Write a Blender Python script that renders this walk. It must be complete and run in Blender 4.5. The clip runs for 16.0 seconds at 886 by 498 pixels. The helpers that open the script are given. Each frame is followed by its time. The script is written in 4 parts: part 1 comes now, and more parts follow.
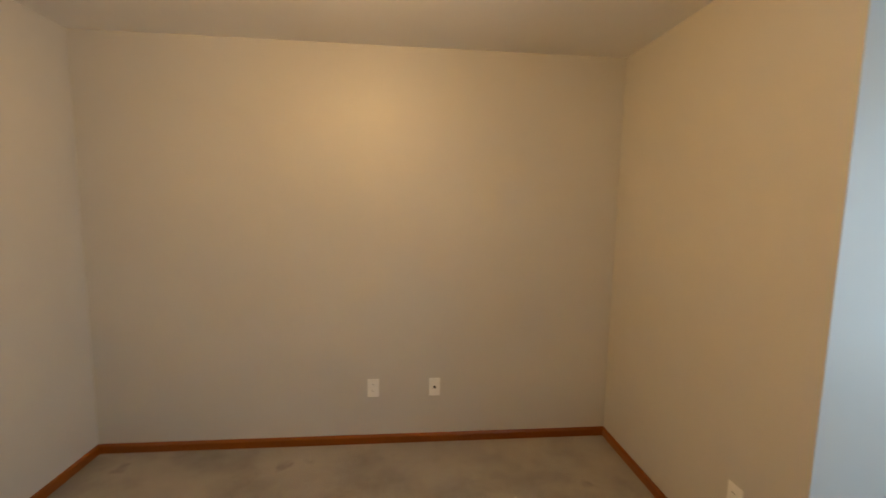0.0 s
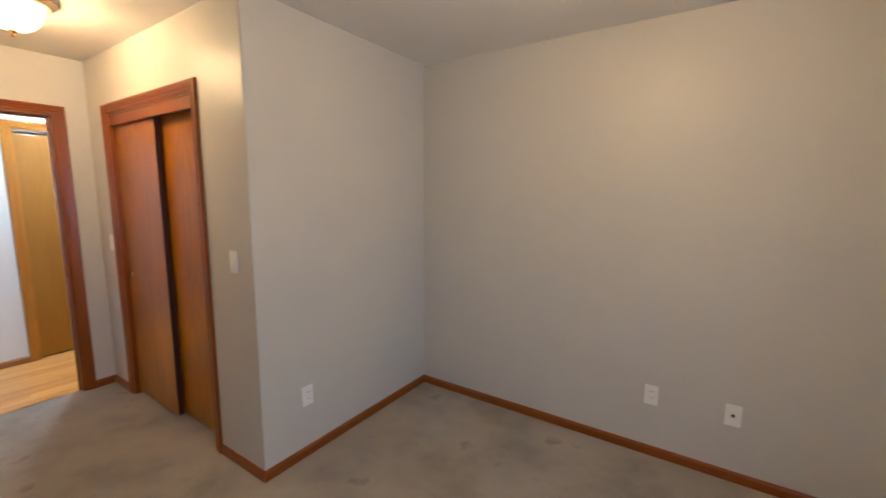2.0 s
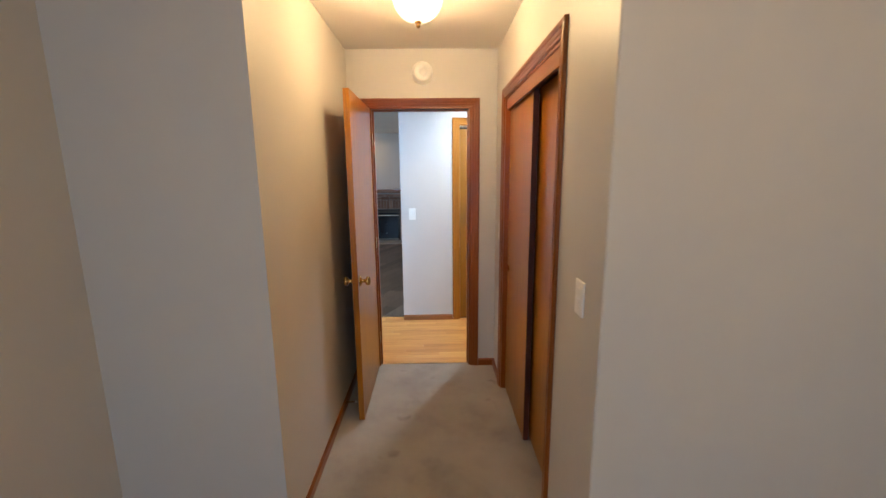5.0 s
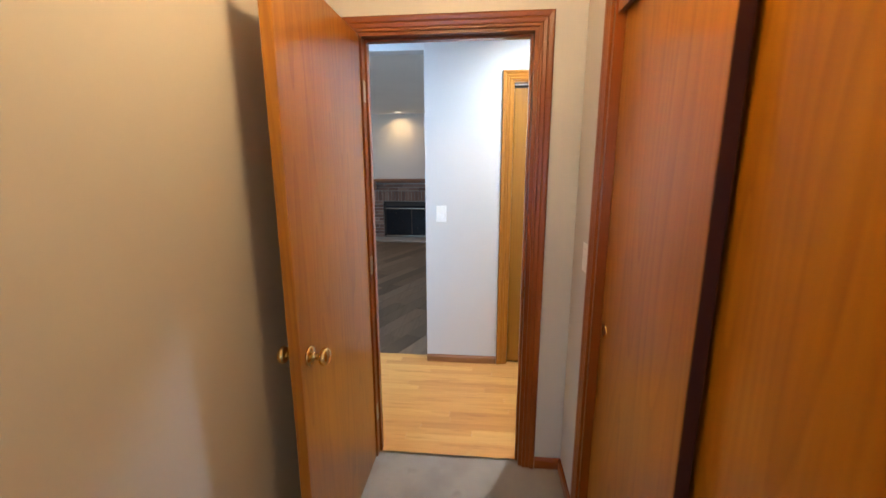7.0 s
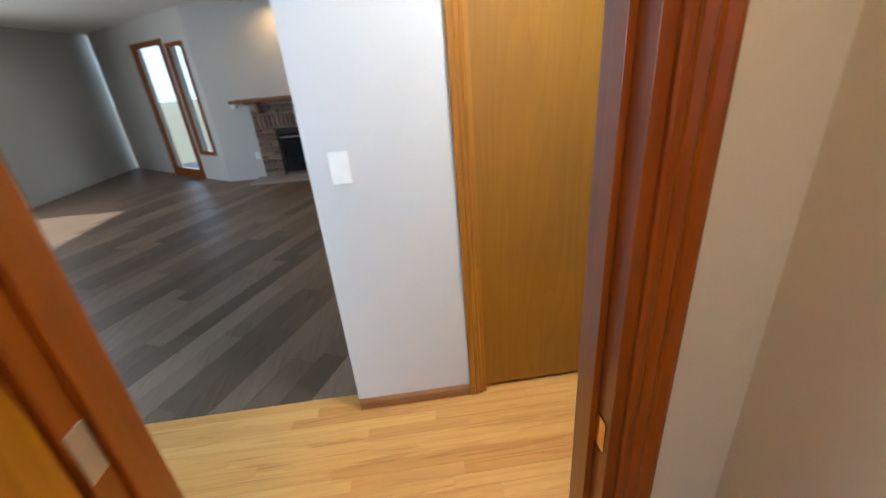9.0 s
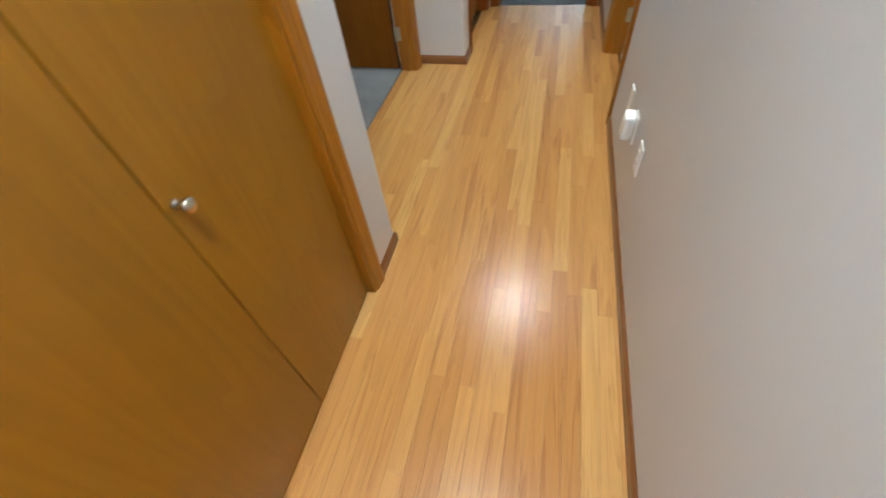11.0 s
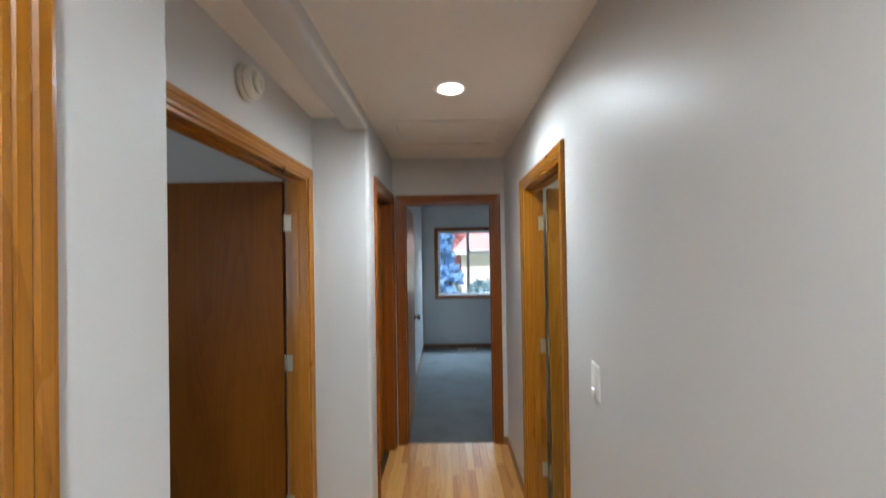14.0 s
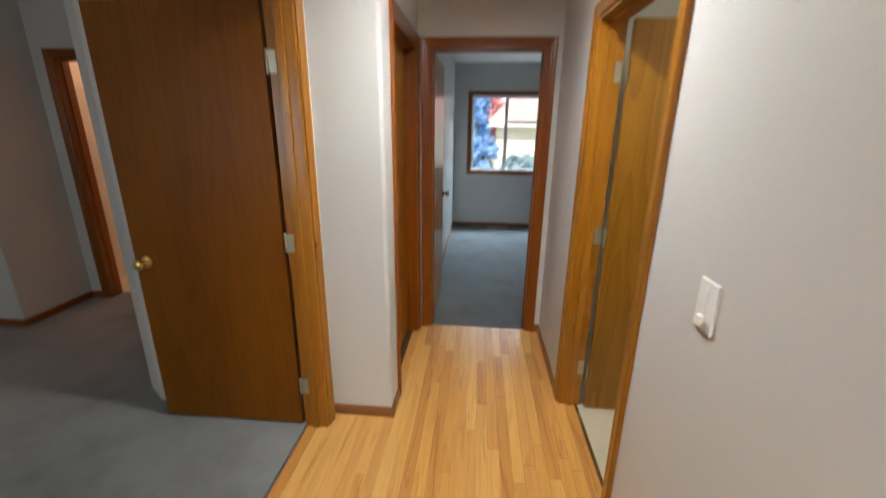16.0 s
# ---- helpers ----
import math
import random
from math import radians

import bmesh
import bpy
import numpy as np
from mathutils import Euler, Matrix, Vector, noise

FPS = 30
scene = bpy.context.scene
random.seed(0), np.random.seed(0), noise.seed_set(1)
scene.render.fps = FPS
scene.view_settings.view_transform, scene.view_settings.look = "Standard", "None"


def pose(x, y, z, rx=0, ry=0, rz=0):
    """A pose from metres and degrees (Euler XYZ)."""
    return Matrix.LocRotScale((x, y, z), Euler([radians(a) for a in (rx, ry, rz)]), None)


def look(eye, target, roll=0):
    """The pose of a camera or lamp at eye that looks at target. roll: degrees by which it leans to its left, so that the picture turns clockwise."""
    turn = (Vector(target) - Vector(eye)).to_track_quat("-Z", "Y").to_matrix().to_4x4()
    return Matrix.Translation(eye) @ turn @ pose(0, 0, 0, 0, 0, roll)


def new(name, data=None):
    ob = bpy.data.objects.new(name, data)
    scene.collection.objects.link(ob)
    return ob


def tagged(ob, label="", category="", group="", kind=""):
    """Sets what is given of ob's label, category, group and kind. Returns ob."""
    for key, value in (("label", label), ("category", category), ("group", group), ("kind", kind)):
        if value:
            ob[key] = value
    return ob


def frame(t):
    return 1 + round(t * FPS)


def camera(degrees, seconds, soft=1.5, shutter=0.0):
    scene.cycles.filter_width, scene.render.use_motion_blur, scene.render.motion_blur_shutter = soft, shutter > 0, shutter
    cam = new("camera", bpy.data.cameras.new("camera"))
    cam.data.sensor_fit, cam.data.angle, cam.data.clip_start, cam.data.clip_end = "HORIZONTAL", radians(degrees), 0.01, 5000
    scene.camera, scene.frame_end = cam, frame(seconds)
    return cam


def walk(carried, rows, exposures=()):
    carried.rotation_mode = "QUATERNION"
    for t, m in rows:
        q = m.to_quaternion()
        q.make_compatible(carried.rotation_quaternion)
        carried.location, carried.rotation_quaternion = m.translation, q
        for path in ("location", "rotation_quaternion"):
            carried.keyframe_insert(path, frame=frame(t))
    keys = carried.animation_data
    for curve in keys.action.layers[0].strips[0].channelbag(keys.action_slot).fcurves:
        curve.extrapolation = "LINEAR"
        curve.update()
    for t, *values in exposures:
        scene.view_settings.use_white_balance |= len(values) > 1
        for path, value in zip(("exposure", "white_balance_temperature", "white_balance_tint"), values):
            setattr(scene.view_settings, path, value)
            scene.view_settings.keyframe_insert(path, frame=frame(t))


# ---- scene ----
cam = camera(94.9, 16.0, shutter=0.4)
PATH = [
    (0, (3.86, -1.087, 1.526), (4.048, 0.892, 1.311), 1.0),
    (0.2, (3.884, -1.089, 1.546), (3.914, 0.896, 1.305), 1.4),
    (0.4, (3.915, -1.104, 1.528), (3.786, 0.878, 1.29), 1.1),
    (0.5, (3.926, -1.081, 1.521), (3.713, 0.893, 1.277), 1.5),
    (1, (3.997, -1.046, 1.536), (3.389, 0.84, 1.265), 0.1),
    (1.5, (3.929, -1.094, 1.534), (3.07, 0.69, 1.253), 0.4),
    (2, (3.896, -1.115, 1.521), (2.794, 0.531, 1.246), 0.4),
    (2.5, (3.822, -1.099, 1.542), (2.493, 0.367, 1.252), 0.1),
    (3, (3.699, -1.061, 1.556), (2.155, 0.176, 1.262), 0.1),
    (3.5, (3.623, -0.934, 1.557), (1.893, 0.023, 1.251), 0.0),
    (4, (3.595, -0.726, 1.57), (1.715, -0.127, 1.244), -0.2),
    (4.5, (3.39, -0.571, 1.564), (1.438, -0.321, 1.21), -0.2),
    (4.7, (3.29, -0.524, 1.571), (1.328, -0.372, 1.213), -0.4),
    (6.8, (1.957, -0.389, 1.494), (0.013, -0.594, 1.071), -0.5),
    (7, (1.821, -0.406, 1.504), (-0.127, -0.598, 1.09), -0.2),
    (7.5, (1.466, -0.449, 1.503), (-0.489, -0.605, 1.111), -0.1),
    (8, (1.096, -0.492, 1.514), (-0.853, -0.606, 1.079), -0.1),
    (8.2, (0.947, -0.486, 1.505), (-0.993, -0.598, 1.032), -0.2),
    (10.3, (-0.273, -0.309, 1.377), (-1.278, 0.61, -0.088), -11.7),
    (10.5, (-0.362, -0.258, 1.362), (-1.174, 0.795, -0.132), -11.0),
    (11, (-0.486, -0.106, 1.361), (-0.889, 1.138, -0.152), -7.0),
    (11.5, (-0.512, 0.095, 1.341), (-0.707, 1.418, -0.146), -3.9),
    (12, (-0.57, 0.27, 1.351), (-0.651, 1.729, -0.015), -2.3),
    (12.5, (-0.613, 0.385, 1.419), (-0.649, 2.041, 0.298), -1.7),
    (13, (-0.616, 0.397, 1.517), (-0.64, 2.24, 0.741), -1.2),
    (13.5, (-0.615, 0.388, 1.59), (-0.634, 2.348, 1.196), -1.0),
    (14, (-0.62, 0.360, 1.635), (-0.636, 2.360, 1.651), -0.9),
    (14.5, (-0.626, 0.350, 1.649), (-0.625, 2.308, 2.054), -0.9),
    (15, (-0.64, 0.406, 1.648), (-0.616, 2.379, 1.977), -0.7),
    (15.5, (-0.645, 0.618, 1.616), (-0.664, 2.617, 1.55), -0.3),
    (16, (-0.64, 0.866, 1.57), (-0.799, 2.772, 0.985), 0.7),
]
walk(cam, [(t, look(eye, target, roll)) for t, eye, target, roll in PATH],
     [(0.0, 0.08, 8150, 10), (0.2, 0.08, 7250, 10), (0.5, 0.08, 5950, 10), (1.5, 0.16, 5950, 10), (2.2, 0.14, 5950, 10), (3.0, 0.04, 6000, 10), (4.7, 0.0, 6100, 10),
      (7.0, 0.16, 6200, 10), (8.2, 0.10, 6300, 10), (10.3, 0.12, 6350, 5), (11.5, 0.10, 6250, 5), (12.5, 0.10, 6250, 3),
      (13.5, 0.02, 6350, 6), (15.2, 0.06, 6500, 7), (16.0, 0.26, 7250, 10)])

# ---------------- world, daylight, exposure ----------------
world = bpy.data.worlds.new("sky_world")
scene.world = world
world.use_nodes = True
sky = world.node_tree.nodes.new("ShaderNodeTexSky")
sky.sky_type, sky.sun_disc = "NISHITA", False
sky.sun_elevation, sky.sun_rotation = radians(50), radians(180)
bg = world.node_tree.nodes["Background"]
bg.inputs["Strength"].default_value = 0.15
world.node_tree.links.new(sky.outputs["Color"], bg.inputs["Color"])

sun = new("sun", bpy.data.lights.new("sun", "SUN"))
sun.data.energy, sun.data.angle, sun.data.color = 5.0, radians(0.6), (1.0, 0.95, 0.88)
sun.matrix_world = look((0, 0, 10), (0.5, 8, 0.4))

COOL = (0.38, 0.65, 1.0)
WARM = (1.0, 0.66, 0.30)


def window_light(name, centre, target, w, h, power, color=COOL):
    lamp = new(name, bpy.data.lights.new(name, "AREA"))
    lamp.data.shape, lamp.data.size, lamp.data.size_y = "RECTANGLE", w, h
    lamp.data.energy, lamp.data.color = power, color
    lamp.matrix_world = look(centre, target)
    return lamp


def bulb(name, loc, power, color, radius=0.05):
    lamp = new(name, bpy.data.lights.new(name, "POINT"))
    lamp.data.energy, lamp.data.color, lamp.data.shadow_soft_size = power, color, radius
    lamp.location = loc
    return lamp


def spot(name, loc, power, color, degrees=172):
    lamp = new(name, bpy.data.lights.new(name, "SPOT"))
    lamp.data.energy, lamp.data.color, lamp.data.shadow_soft_size = power, color, 0.05
    lamp.data.spot_size, lamp.data.spot_blend = radians(degrees), 1.0
    lamp.matrix_world = look(loc, (loc[0], loc[1] + 0.0001, 0))
    return lamp


CAN_COLOR = (0.84, 0.94, 1.0)
window_light("bedroom_window_light", (6.28, -1.0, 1.35), (4.0, -0.6, 1.2), 1.2, 1.3, 23)
# fill lamp inside the added foyer, for the blue wash on the hall wall
window_light("foyer_blue_fill", (1.10, -1.92, 1.75), (-1.0, -0.7, 1.95), 1.0, 1.0, 50)
# fill for the living room, at an unseen south window added for it
window_light("living_room_fill", (-4.0, -5.90, 1.4), (-4.0, -3.0, 0.6), 2.4, 1.6, 45, (0.80, 0.90, 1.0))
window_light("north_window_light", (0.0, 8.1, 2.75), (-0.3, 5.0, 0.3), 1.6, 0.9, 230, (0.56, 0.77, 1.0))
# fill added to brighten the west room from its unseen south side
window_light("west_room_fill", (-3.2, -0.50, 1.45), (-3.2, 2.0, 0.6), 1.4, 1.2, 16, (0.70, 0.84, 1.0))
# unseen bulb without a fixture, added for the warm glow on the north wall
bulb("bedroom_glow_bulb", (3.55, 0.05, 2.27), 26, WARM, 0.1)
bulb("passage_lamp_light", (1.0, -0.54, 2.335), 29, WARM, 0.07)
spot("hall_can_light", (-0.586, 2.354, 2.425), 106, CAN_COLOR, 176)
spot("hall_can_light_south", (-0.588, 0.04, 2.425), 128, CAN_COLOR)
spot("living_spot_light", (-6.05, -2.02, 2.425), 24, WARM, 165)
bulb("pink_room_light", (-3.6, 5.6, 2.1), 24, (1.0, 0.55, 0.35), 0.1)
bulb("bath_light", (1.0, 2.2, 2.1), 10, (0.95, 1.0, 0.85), 0.1)


# ---------------- materials ----------------
def material(name, rough=0.5, metal=0.0, spec=0.5):
    m = bpy.data.materials.new(name)
    m.use_nodes = True
    b = m.node_tree.nodes["Principled BSDF"]
    b.inputs["Roughness"].default_value, b.inputs["Metallic"].default_value = rough, metal
    b.inputs["Specular IOR Level"].default_value = spec
    return m, m.node_tree.nodes, m.node_tree.links, b


def ramp(N, stops):
    r = N.new("ShaderNodeValToRGB")
    e = r.color_ramp.elements
    while len(e) < len(stops):
        e.new(0.5)
    for k, (p, c) in zip(e, stops):
        k.position, k.color = p, (*c, 1)
    return r


def noise_node(N, L, vec, scale, detail=4, rough=0.55):
    n = N.new("ShaderNodeTexNoise")
    n.inputs["Scale"].default_value, n.inputs["Detail"].default_value, n.inputs["Roughness"].default_value = scale, detail, rough
    L.new(vec, n.inputs["Vector"])
    return n


def bump(N, L, b, height, strength, distance):
    k = N.new("ShaderNodeBump")
    k.inputs["Strength"].default_value, k.inputs["Distance"].default_value = strength, distance
    L.new(height, k.inputs["Height"])
    L.new(k.outputs["Normal"], b.inputs["Normal"])


def coords(N, L, scale=(1, 1, 1), random_shift=False):
    tc = N.new("ShaderNodeTexCoord")
    mp = N.new("ShaderNodeMapping")
    mp.inputs["Scale"].default_value = scale
    L.new(tc.outputs["Object"], mp.inputs["Vector"])
    if random_shift:
        oi = N.new("ShaderNodeObjectInfo")
        mul = N.new("ShaderNodeVectorMath")
        mul.operation = "MULTIPLY"
        mul.inputs[1].default_value = (37.0, 19.0, 53.0)
        comb = N.new("ShaderNodeCombineXYZ")
        for s in "XYZ":
            L.new(oi.outputs["Random"], comb.inputs[s])
        L.new(comb.outputs["Vector"], mul.inputs[0])
        L.new(mul.outputs["Vector"], mp.inputs["Location"])
    return mp.outputs["Vector"]


def paint(name, color, rough=0.5, peel=0.25):
    m, N, L, b = material(name, rough, spec=0.4)
    v = coords(N, L)
    big = noise_node(N, L, v, 1.3, 3)
    r = ramp(N, [(0.3, [c * 0.965 for c in color]), (0.7, [min(1, c * 1.025) for c in color])])
    L.new(big.outputs["Fac"], r.inputs["Fac"])
    L.new(r.outputs["Color"], b.inputs["Base Color"])
    fine = noise_node(N, L, v, 160, 3)
    bump(N, L, b, fine.outputs["Fac"], peel, 0.0012)
    return m


def math_node(N, L, op, a, b=None, c=None):
    k = N.new("ShaderNodeMath")
    k.operation = op
    for n, q in enumerate((a, b, c)):
        if q is None:
            continue
        if isinstance(q, (int, float)):
            k.inputs[n].default_value = q
        else:
            L.new(q, k.inputs[n])
    return k.outputs[0]


def growth_rings(N, L, axis, across, along, count):
    """Cathedral figure: level lines of a smooth field drawn out along the grain."""
    s = [across] * 3
    s["xyz".index(axis)] = along
    field = noise_node(N, L, coords(N, L, s, True), 1.0, 1.5, 0.35)
    saw = math_node(N, L, "FRACT", math_node(N, L, "MULTIPLY", field.outputs["Fac"], count))
    return math_node(N, L, "POWER", saw, 2.2)


def wood(name, dark, mid, light, axis="z", rough=0.28, contrast=1.0, coat=0.35):
    """Stained veneer: growth rings, pores and cloudy stain along axis, under a varnish coat."""
    m, N, L, b = material(name, rough)
    i = "xyz".index(axis)
    s2, s3 = [150.0] * 3, [2.6] * 3
    s2[i], s3[i] = 3.0, 0.9
    rings = growth_rings(N, L, axis, 5.0, 0.42, 17.0)
    pores = noise_node(N, L, coords(N, L, s2, True), 1.0, 3, 0.6)
    cloud = noise_node(N, L, coords(N, L, s3, True), 1.0, 4, 0.6)
    f = math_node(N, L, "MULTIPLY_ADD", rings, -0.17 * contrast, 0.5 + 0.055 * contrast)
    f = math_node(N, L, "ADD", f, math_node(N, L, "MULTIPLY_ADD", pores.outputs["Fac"], 0.42 * contrast, -0.21 * contrast))
    f = math_node(N, L, "ADD", f, math_node(N, L, "MULTIPLY_ADD", cloud.outputs["Fac"], 0.5, -0.25))
    r = ramp(N, [(0.30, dark), (0.5, mid), (0.70, light)])
    L.new(f, r.inputs["Fac"])
    L.new(r.outputs["Color"], b.inputs["Base Color"])
    rr = N.new("ShaderNodeMapRange")
    rr.inputs["To Min"].default_value, rr.inputs["To Max"].default_value = rough * 0.85, rough * 1.2
    L.new(cloud.outputs["Fac"], rr.inputs["Value"])
    L.new(rr.outputs["Result"], b.inputs["Roughness"])
    b.inputs["Coat Weight"].default_value, b.inputs["Coat Roughness"].default_value = coat, 0.18
    bump(N, L, b, pores.outputs["Fac"], 0.04, 0.001)
    return m


def carpet_material(name, base, stain):
    m, N, L, b = material(name, 0.95, spec=0.1)
    v = coords(N, L)
    big = noise_node(N, L, v, 2.6, 5, 0.6)
    blot = noise_node(N, L, v, 5.2, 4, 0.55)
    fibre = noise_node(N, L, v, 420, 3, 0.7)
    r1 = ramp(N, [(0.3, [c * 0.72 for c in base]), (0.5, base), (0.72, [c * 1.16 for c in base])])
    L.new(big.outputs["Fac"], r1.inputs["Fac"])
    r2 = ramp(N, [(0.635, (0, 0, 0)), (0.72, (1, 1, 1))])
    L.new(blot.outputs["Fac"], r2.inputs["Fac"])
    mx = N.new("ShaderNodeMixRGB")
    mx.inputs["Color2"].default_value = (*stain, 1)
    half = N.new("ShaderNodeMath")
    half.operation = "MULTIPLY"
    half.inputs[1].default_value = 0.5
    L.new(r2.outputs["Color"], half.inputs[0])
    L.new(half.outputs[0], mx.inputs["Fac"])
    L.new(r1.outputs["Color"], mx.inputs["Color1"])
    sp = N.new("ShaderNodeMixRGB")
    sp.blend_type, sp.inputs["Fac"].default_value = "MULTIPLY", 0.55
    r3 = ramp(N, [(0.3, (0.55, 0.55, 0.55)), (0.7, (1.15, 1.15, 1.15))])
    L.new(fibre.outputs["Fac"], r3.inputs["Fac"])
    L.new(mx.outputs["Color"], sp.inputs["Color1"])
    L.new(r3.outputs["Color"], sp.inputs["Color2"])
    L.new(sp.outputs["Color"], b.inputs["Base Color"])
    bump(N, L, b, fibre.outputs["Fac"], 0.8, 0.006)
    b.inputs["Sheen Weight"].default_value = 0.15
    return m


def plank_material(name, tones, axis, rough, grain):
    """Strip floor: each board takes its tone and grain from its own random number."""
    m, N, L, b = material(name, rough)
    oi = N.new("ShaderNodeObjectInfo")
    r = ramp(N, tones)
    L.new(oi.outputs["Random"], r.inputs["Fac"])
    i = "xyz".index(axis)
    s1, s2 = [26.0] * 3, [150.0] * 3
    s1[i], s2[i] = 1.6, 5.0
    g1 = noise_node(N, L, coords(N, L, s1, True), 1.0, 4, 0.6)
    g1.inputs["Distortion"].default_value = 0.8
    g2 = noise_node(N, L, coords(N, L, s2, True), 1.0, 2, 0.6)
    rr = ramp(N, [(0.34, grain), (0.44, (1, 1, 1)), (0.6, (0.93, 0.90, 0.86)), (0.75, (1.05, 1.05, 1.05))])
    L.new(g1.outputs["Fac"], rr.inputs["Fac"])
    m1 = N.new("ShaderNodeMixRGB")
    m1.blend_type, m1.inputs["Fac"].default_value = "MULTIPLY", 0.5
    L.new(r.outputs["Color"], m1.inputs["Color1"])
    L.new(rr.outputs["Color"], m1.inputs["Color2"])
    r4 = ramp(N, [(0.3, (0.86, 0.80, 0.72)), (0.55, (1, 1, 1))])
    L.new(g2.outputs["Fac"], r4.inputs["Fac"])
    m2 = N.new("ShaderNodeMixRGB")
    m2.blend_type, m2.inputs["Fac"].default_value = "MULTIPLY", 0.6
    L.new(m1.outputs["Color"], m2.inputs["Color1"])
    L.new(r4.outputs["Color"], m2.inputs["Color2"])
    figure = growth_rings(N, L, axis, 11.0, 0.55, 6.0)
    m3 = N.new("ShaderNodeMixRGB")
    m3.blend_type = "MULTIPLY"
    m3.inputs["Color2"].default_value = (0.66, 0.52, 0.38, 1)
    L.new(math_node(N, L, "MULTIPLY", figure, 0.28), m3.inputs["Fac"])
    L.new(m2.outputs["Color"], m3.inputs["Color1"])
    L.new(m3.outputs["Color"], b.inputs["Base Color"])
    bump(N, L, b, g2.outputs["Fac"], 0.06, 0.001)
    return m


def plain(name, color, rough=0.45, metal=0.0):
    m, N, L, b = material(name, rough, metal)
    n = noise_node(N, L, coords(N, L), 14, 3)
    r = ramp(N, [(0.3, [c * 0.94 for c in color]), (0.7, color)])
    L.new(n.outputs["Fac"], r.inputs["Fac"])
    L.new(r.outputs["Color"], b.inputs["Base Color"])
    return m


def glowing(name, color, strength):
    m, N, L, b = material(name, 0.4)
    b.inputs["Base Color"].default_value = (0.9, 0.9, 0.88, 1)
    b.inputs["Emission Color"].default_value = (*color, 1)
    b.inputs["Emission Strength"].default_value = strength
    return m


def glass_material(name):
    m, N, L, b = material(name, 0.02)
    b.inputs["Base Color"].default_value = (1, 1, 1, 1)
    b.inputs["Transmission Weight"].default_value = 1.0
    b.inputs["IOR"].default_value = 1.02
    return m


WALL = paint("wall_paint_greige", (0.60, 0.575, 0.54), 0.42)
CEIL = paint("ceiling_paint", (0.85, 0.82, 0.78), 0.85, 0.5)
HALLPAINT = paint("wall_paint_hall", (0.63, 0.618, 0.612), 0.44)
OAKRED = wood("stained_door_veneer", (0.24, 0.072, 0.002), (0.36, 0.130, 0.004), (0.46, 0.190, 0.010), "z", 0.30, 0.75, 0.12)
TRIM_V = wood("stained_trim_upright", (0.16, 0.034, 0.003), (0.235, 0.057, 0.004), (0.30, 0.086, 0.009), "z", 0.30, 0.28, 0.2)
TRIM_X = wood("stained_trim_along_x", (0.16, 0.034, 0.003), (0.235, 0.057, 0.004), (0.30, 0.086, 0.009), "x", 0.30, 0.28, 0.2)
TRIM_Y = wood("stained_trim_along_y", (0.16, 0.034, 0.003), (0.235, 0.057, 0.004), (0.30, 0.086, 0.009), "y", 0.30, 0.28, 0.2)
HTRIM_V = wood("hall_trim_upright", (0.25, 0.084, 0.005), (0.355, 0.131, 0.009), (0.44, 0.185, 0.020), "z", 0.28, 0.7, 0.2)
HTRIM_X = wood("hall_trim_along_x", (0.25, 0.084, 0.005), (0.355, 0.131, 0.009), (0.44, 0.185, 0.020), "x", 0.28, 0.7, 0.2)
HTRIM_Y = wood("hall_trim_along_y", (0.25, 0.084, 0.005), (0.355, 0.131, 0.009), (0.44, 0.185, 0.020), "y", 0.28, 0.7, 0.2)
BIFOLD = wood("golden_birch_veneer", (0.21, 0.082, 0.002), (0.27, 0.108, 0.003), (0.33, 0.140, 0.006), "z", 0.36, 0.5, 0.25)
WALNUT = wood("brown_door_veneer", (0.125, 0.035, 0.0015), (0.19, 0.057, 0.002), (0.245, 0.082, 0.004), "z", 0.42, 0.5, 0.0)
BASE_X = wood("baseboard_along_x", (0.17, 0.065, 0.020), (0.24, 0.092, 0.028), (0.30, 0.12, 0.04), "x", 0.35)
BASE_Y = wood("baseboard_along_y", (0.17, 0.065, 0.020), (0.24, 0.092, 0.028), (0.30, 0.12, 0.04), "y", 0.35)
CARPET = carpet_material("beige_carpet", (0.40, 0.36, 0.312), (0.17, 0.15, 0.13))
DARKCARPET = carpet_material("slate_carpet", (0.165, 0.175, 0.18), (0.12, 0.125, 0.13))
GREYCARPET = carpet_material("grey_carpet", (0.27, 0.275, 0.28), (0.20, 0.20, 0.205))
OAK = plank_material("oak_strip", [(0.0, (0.56, 0.250, 0.062)), (0.15, (0.65, 0.315, 0.086)), (0.75, (0.70, 0.360, 0.106)), (1.0, (0.77, 0.445, 0.15))],
                     "y", 0.29, (0.60, 0.42, 0.26))
LVP = plank_material("grey_brown_vinyl_plank", [(0.0, (0.10, 0.066, 0.043)), (0.5, (0.165, 0.112, 0.076)), (1.0, (0.26, 0.188, 0.135))],
                     "x", 0.42, (0.5, 0.45, 0.42))
SUBFLOOR = plain("floor_joint_dark", (0.10, 0.055, 0.02), 0.8)
PLASTIC = plain("white_plastic", (0.90, 0.89, 0.87), 0.32)
SLOT = plain("dark_slot", (0.03, 0.03, 0.03), 0.6)
BRASS = plain("polished_brass", (0.83, 0.58, 0.22), 0.16, 1.0)
HINGE = plain("satin_hinge_metal", (0.55, 0.50, 0.38), 0.38, 0.8)
NICKEL = plain("satin_nickel", (0.62, 0.58, 0.50), 0.25, 1.0)
DARKMETAL = plain("dark_bronze", (0.045, 0.035, 0.028), 0.4, 0.6)
BLACKGLASS = plain("firebox_glass", (0.012, 0.014, 0.018), 0.06)
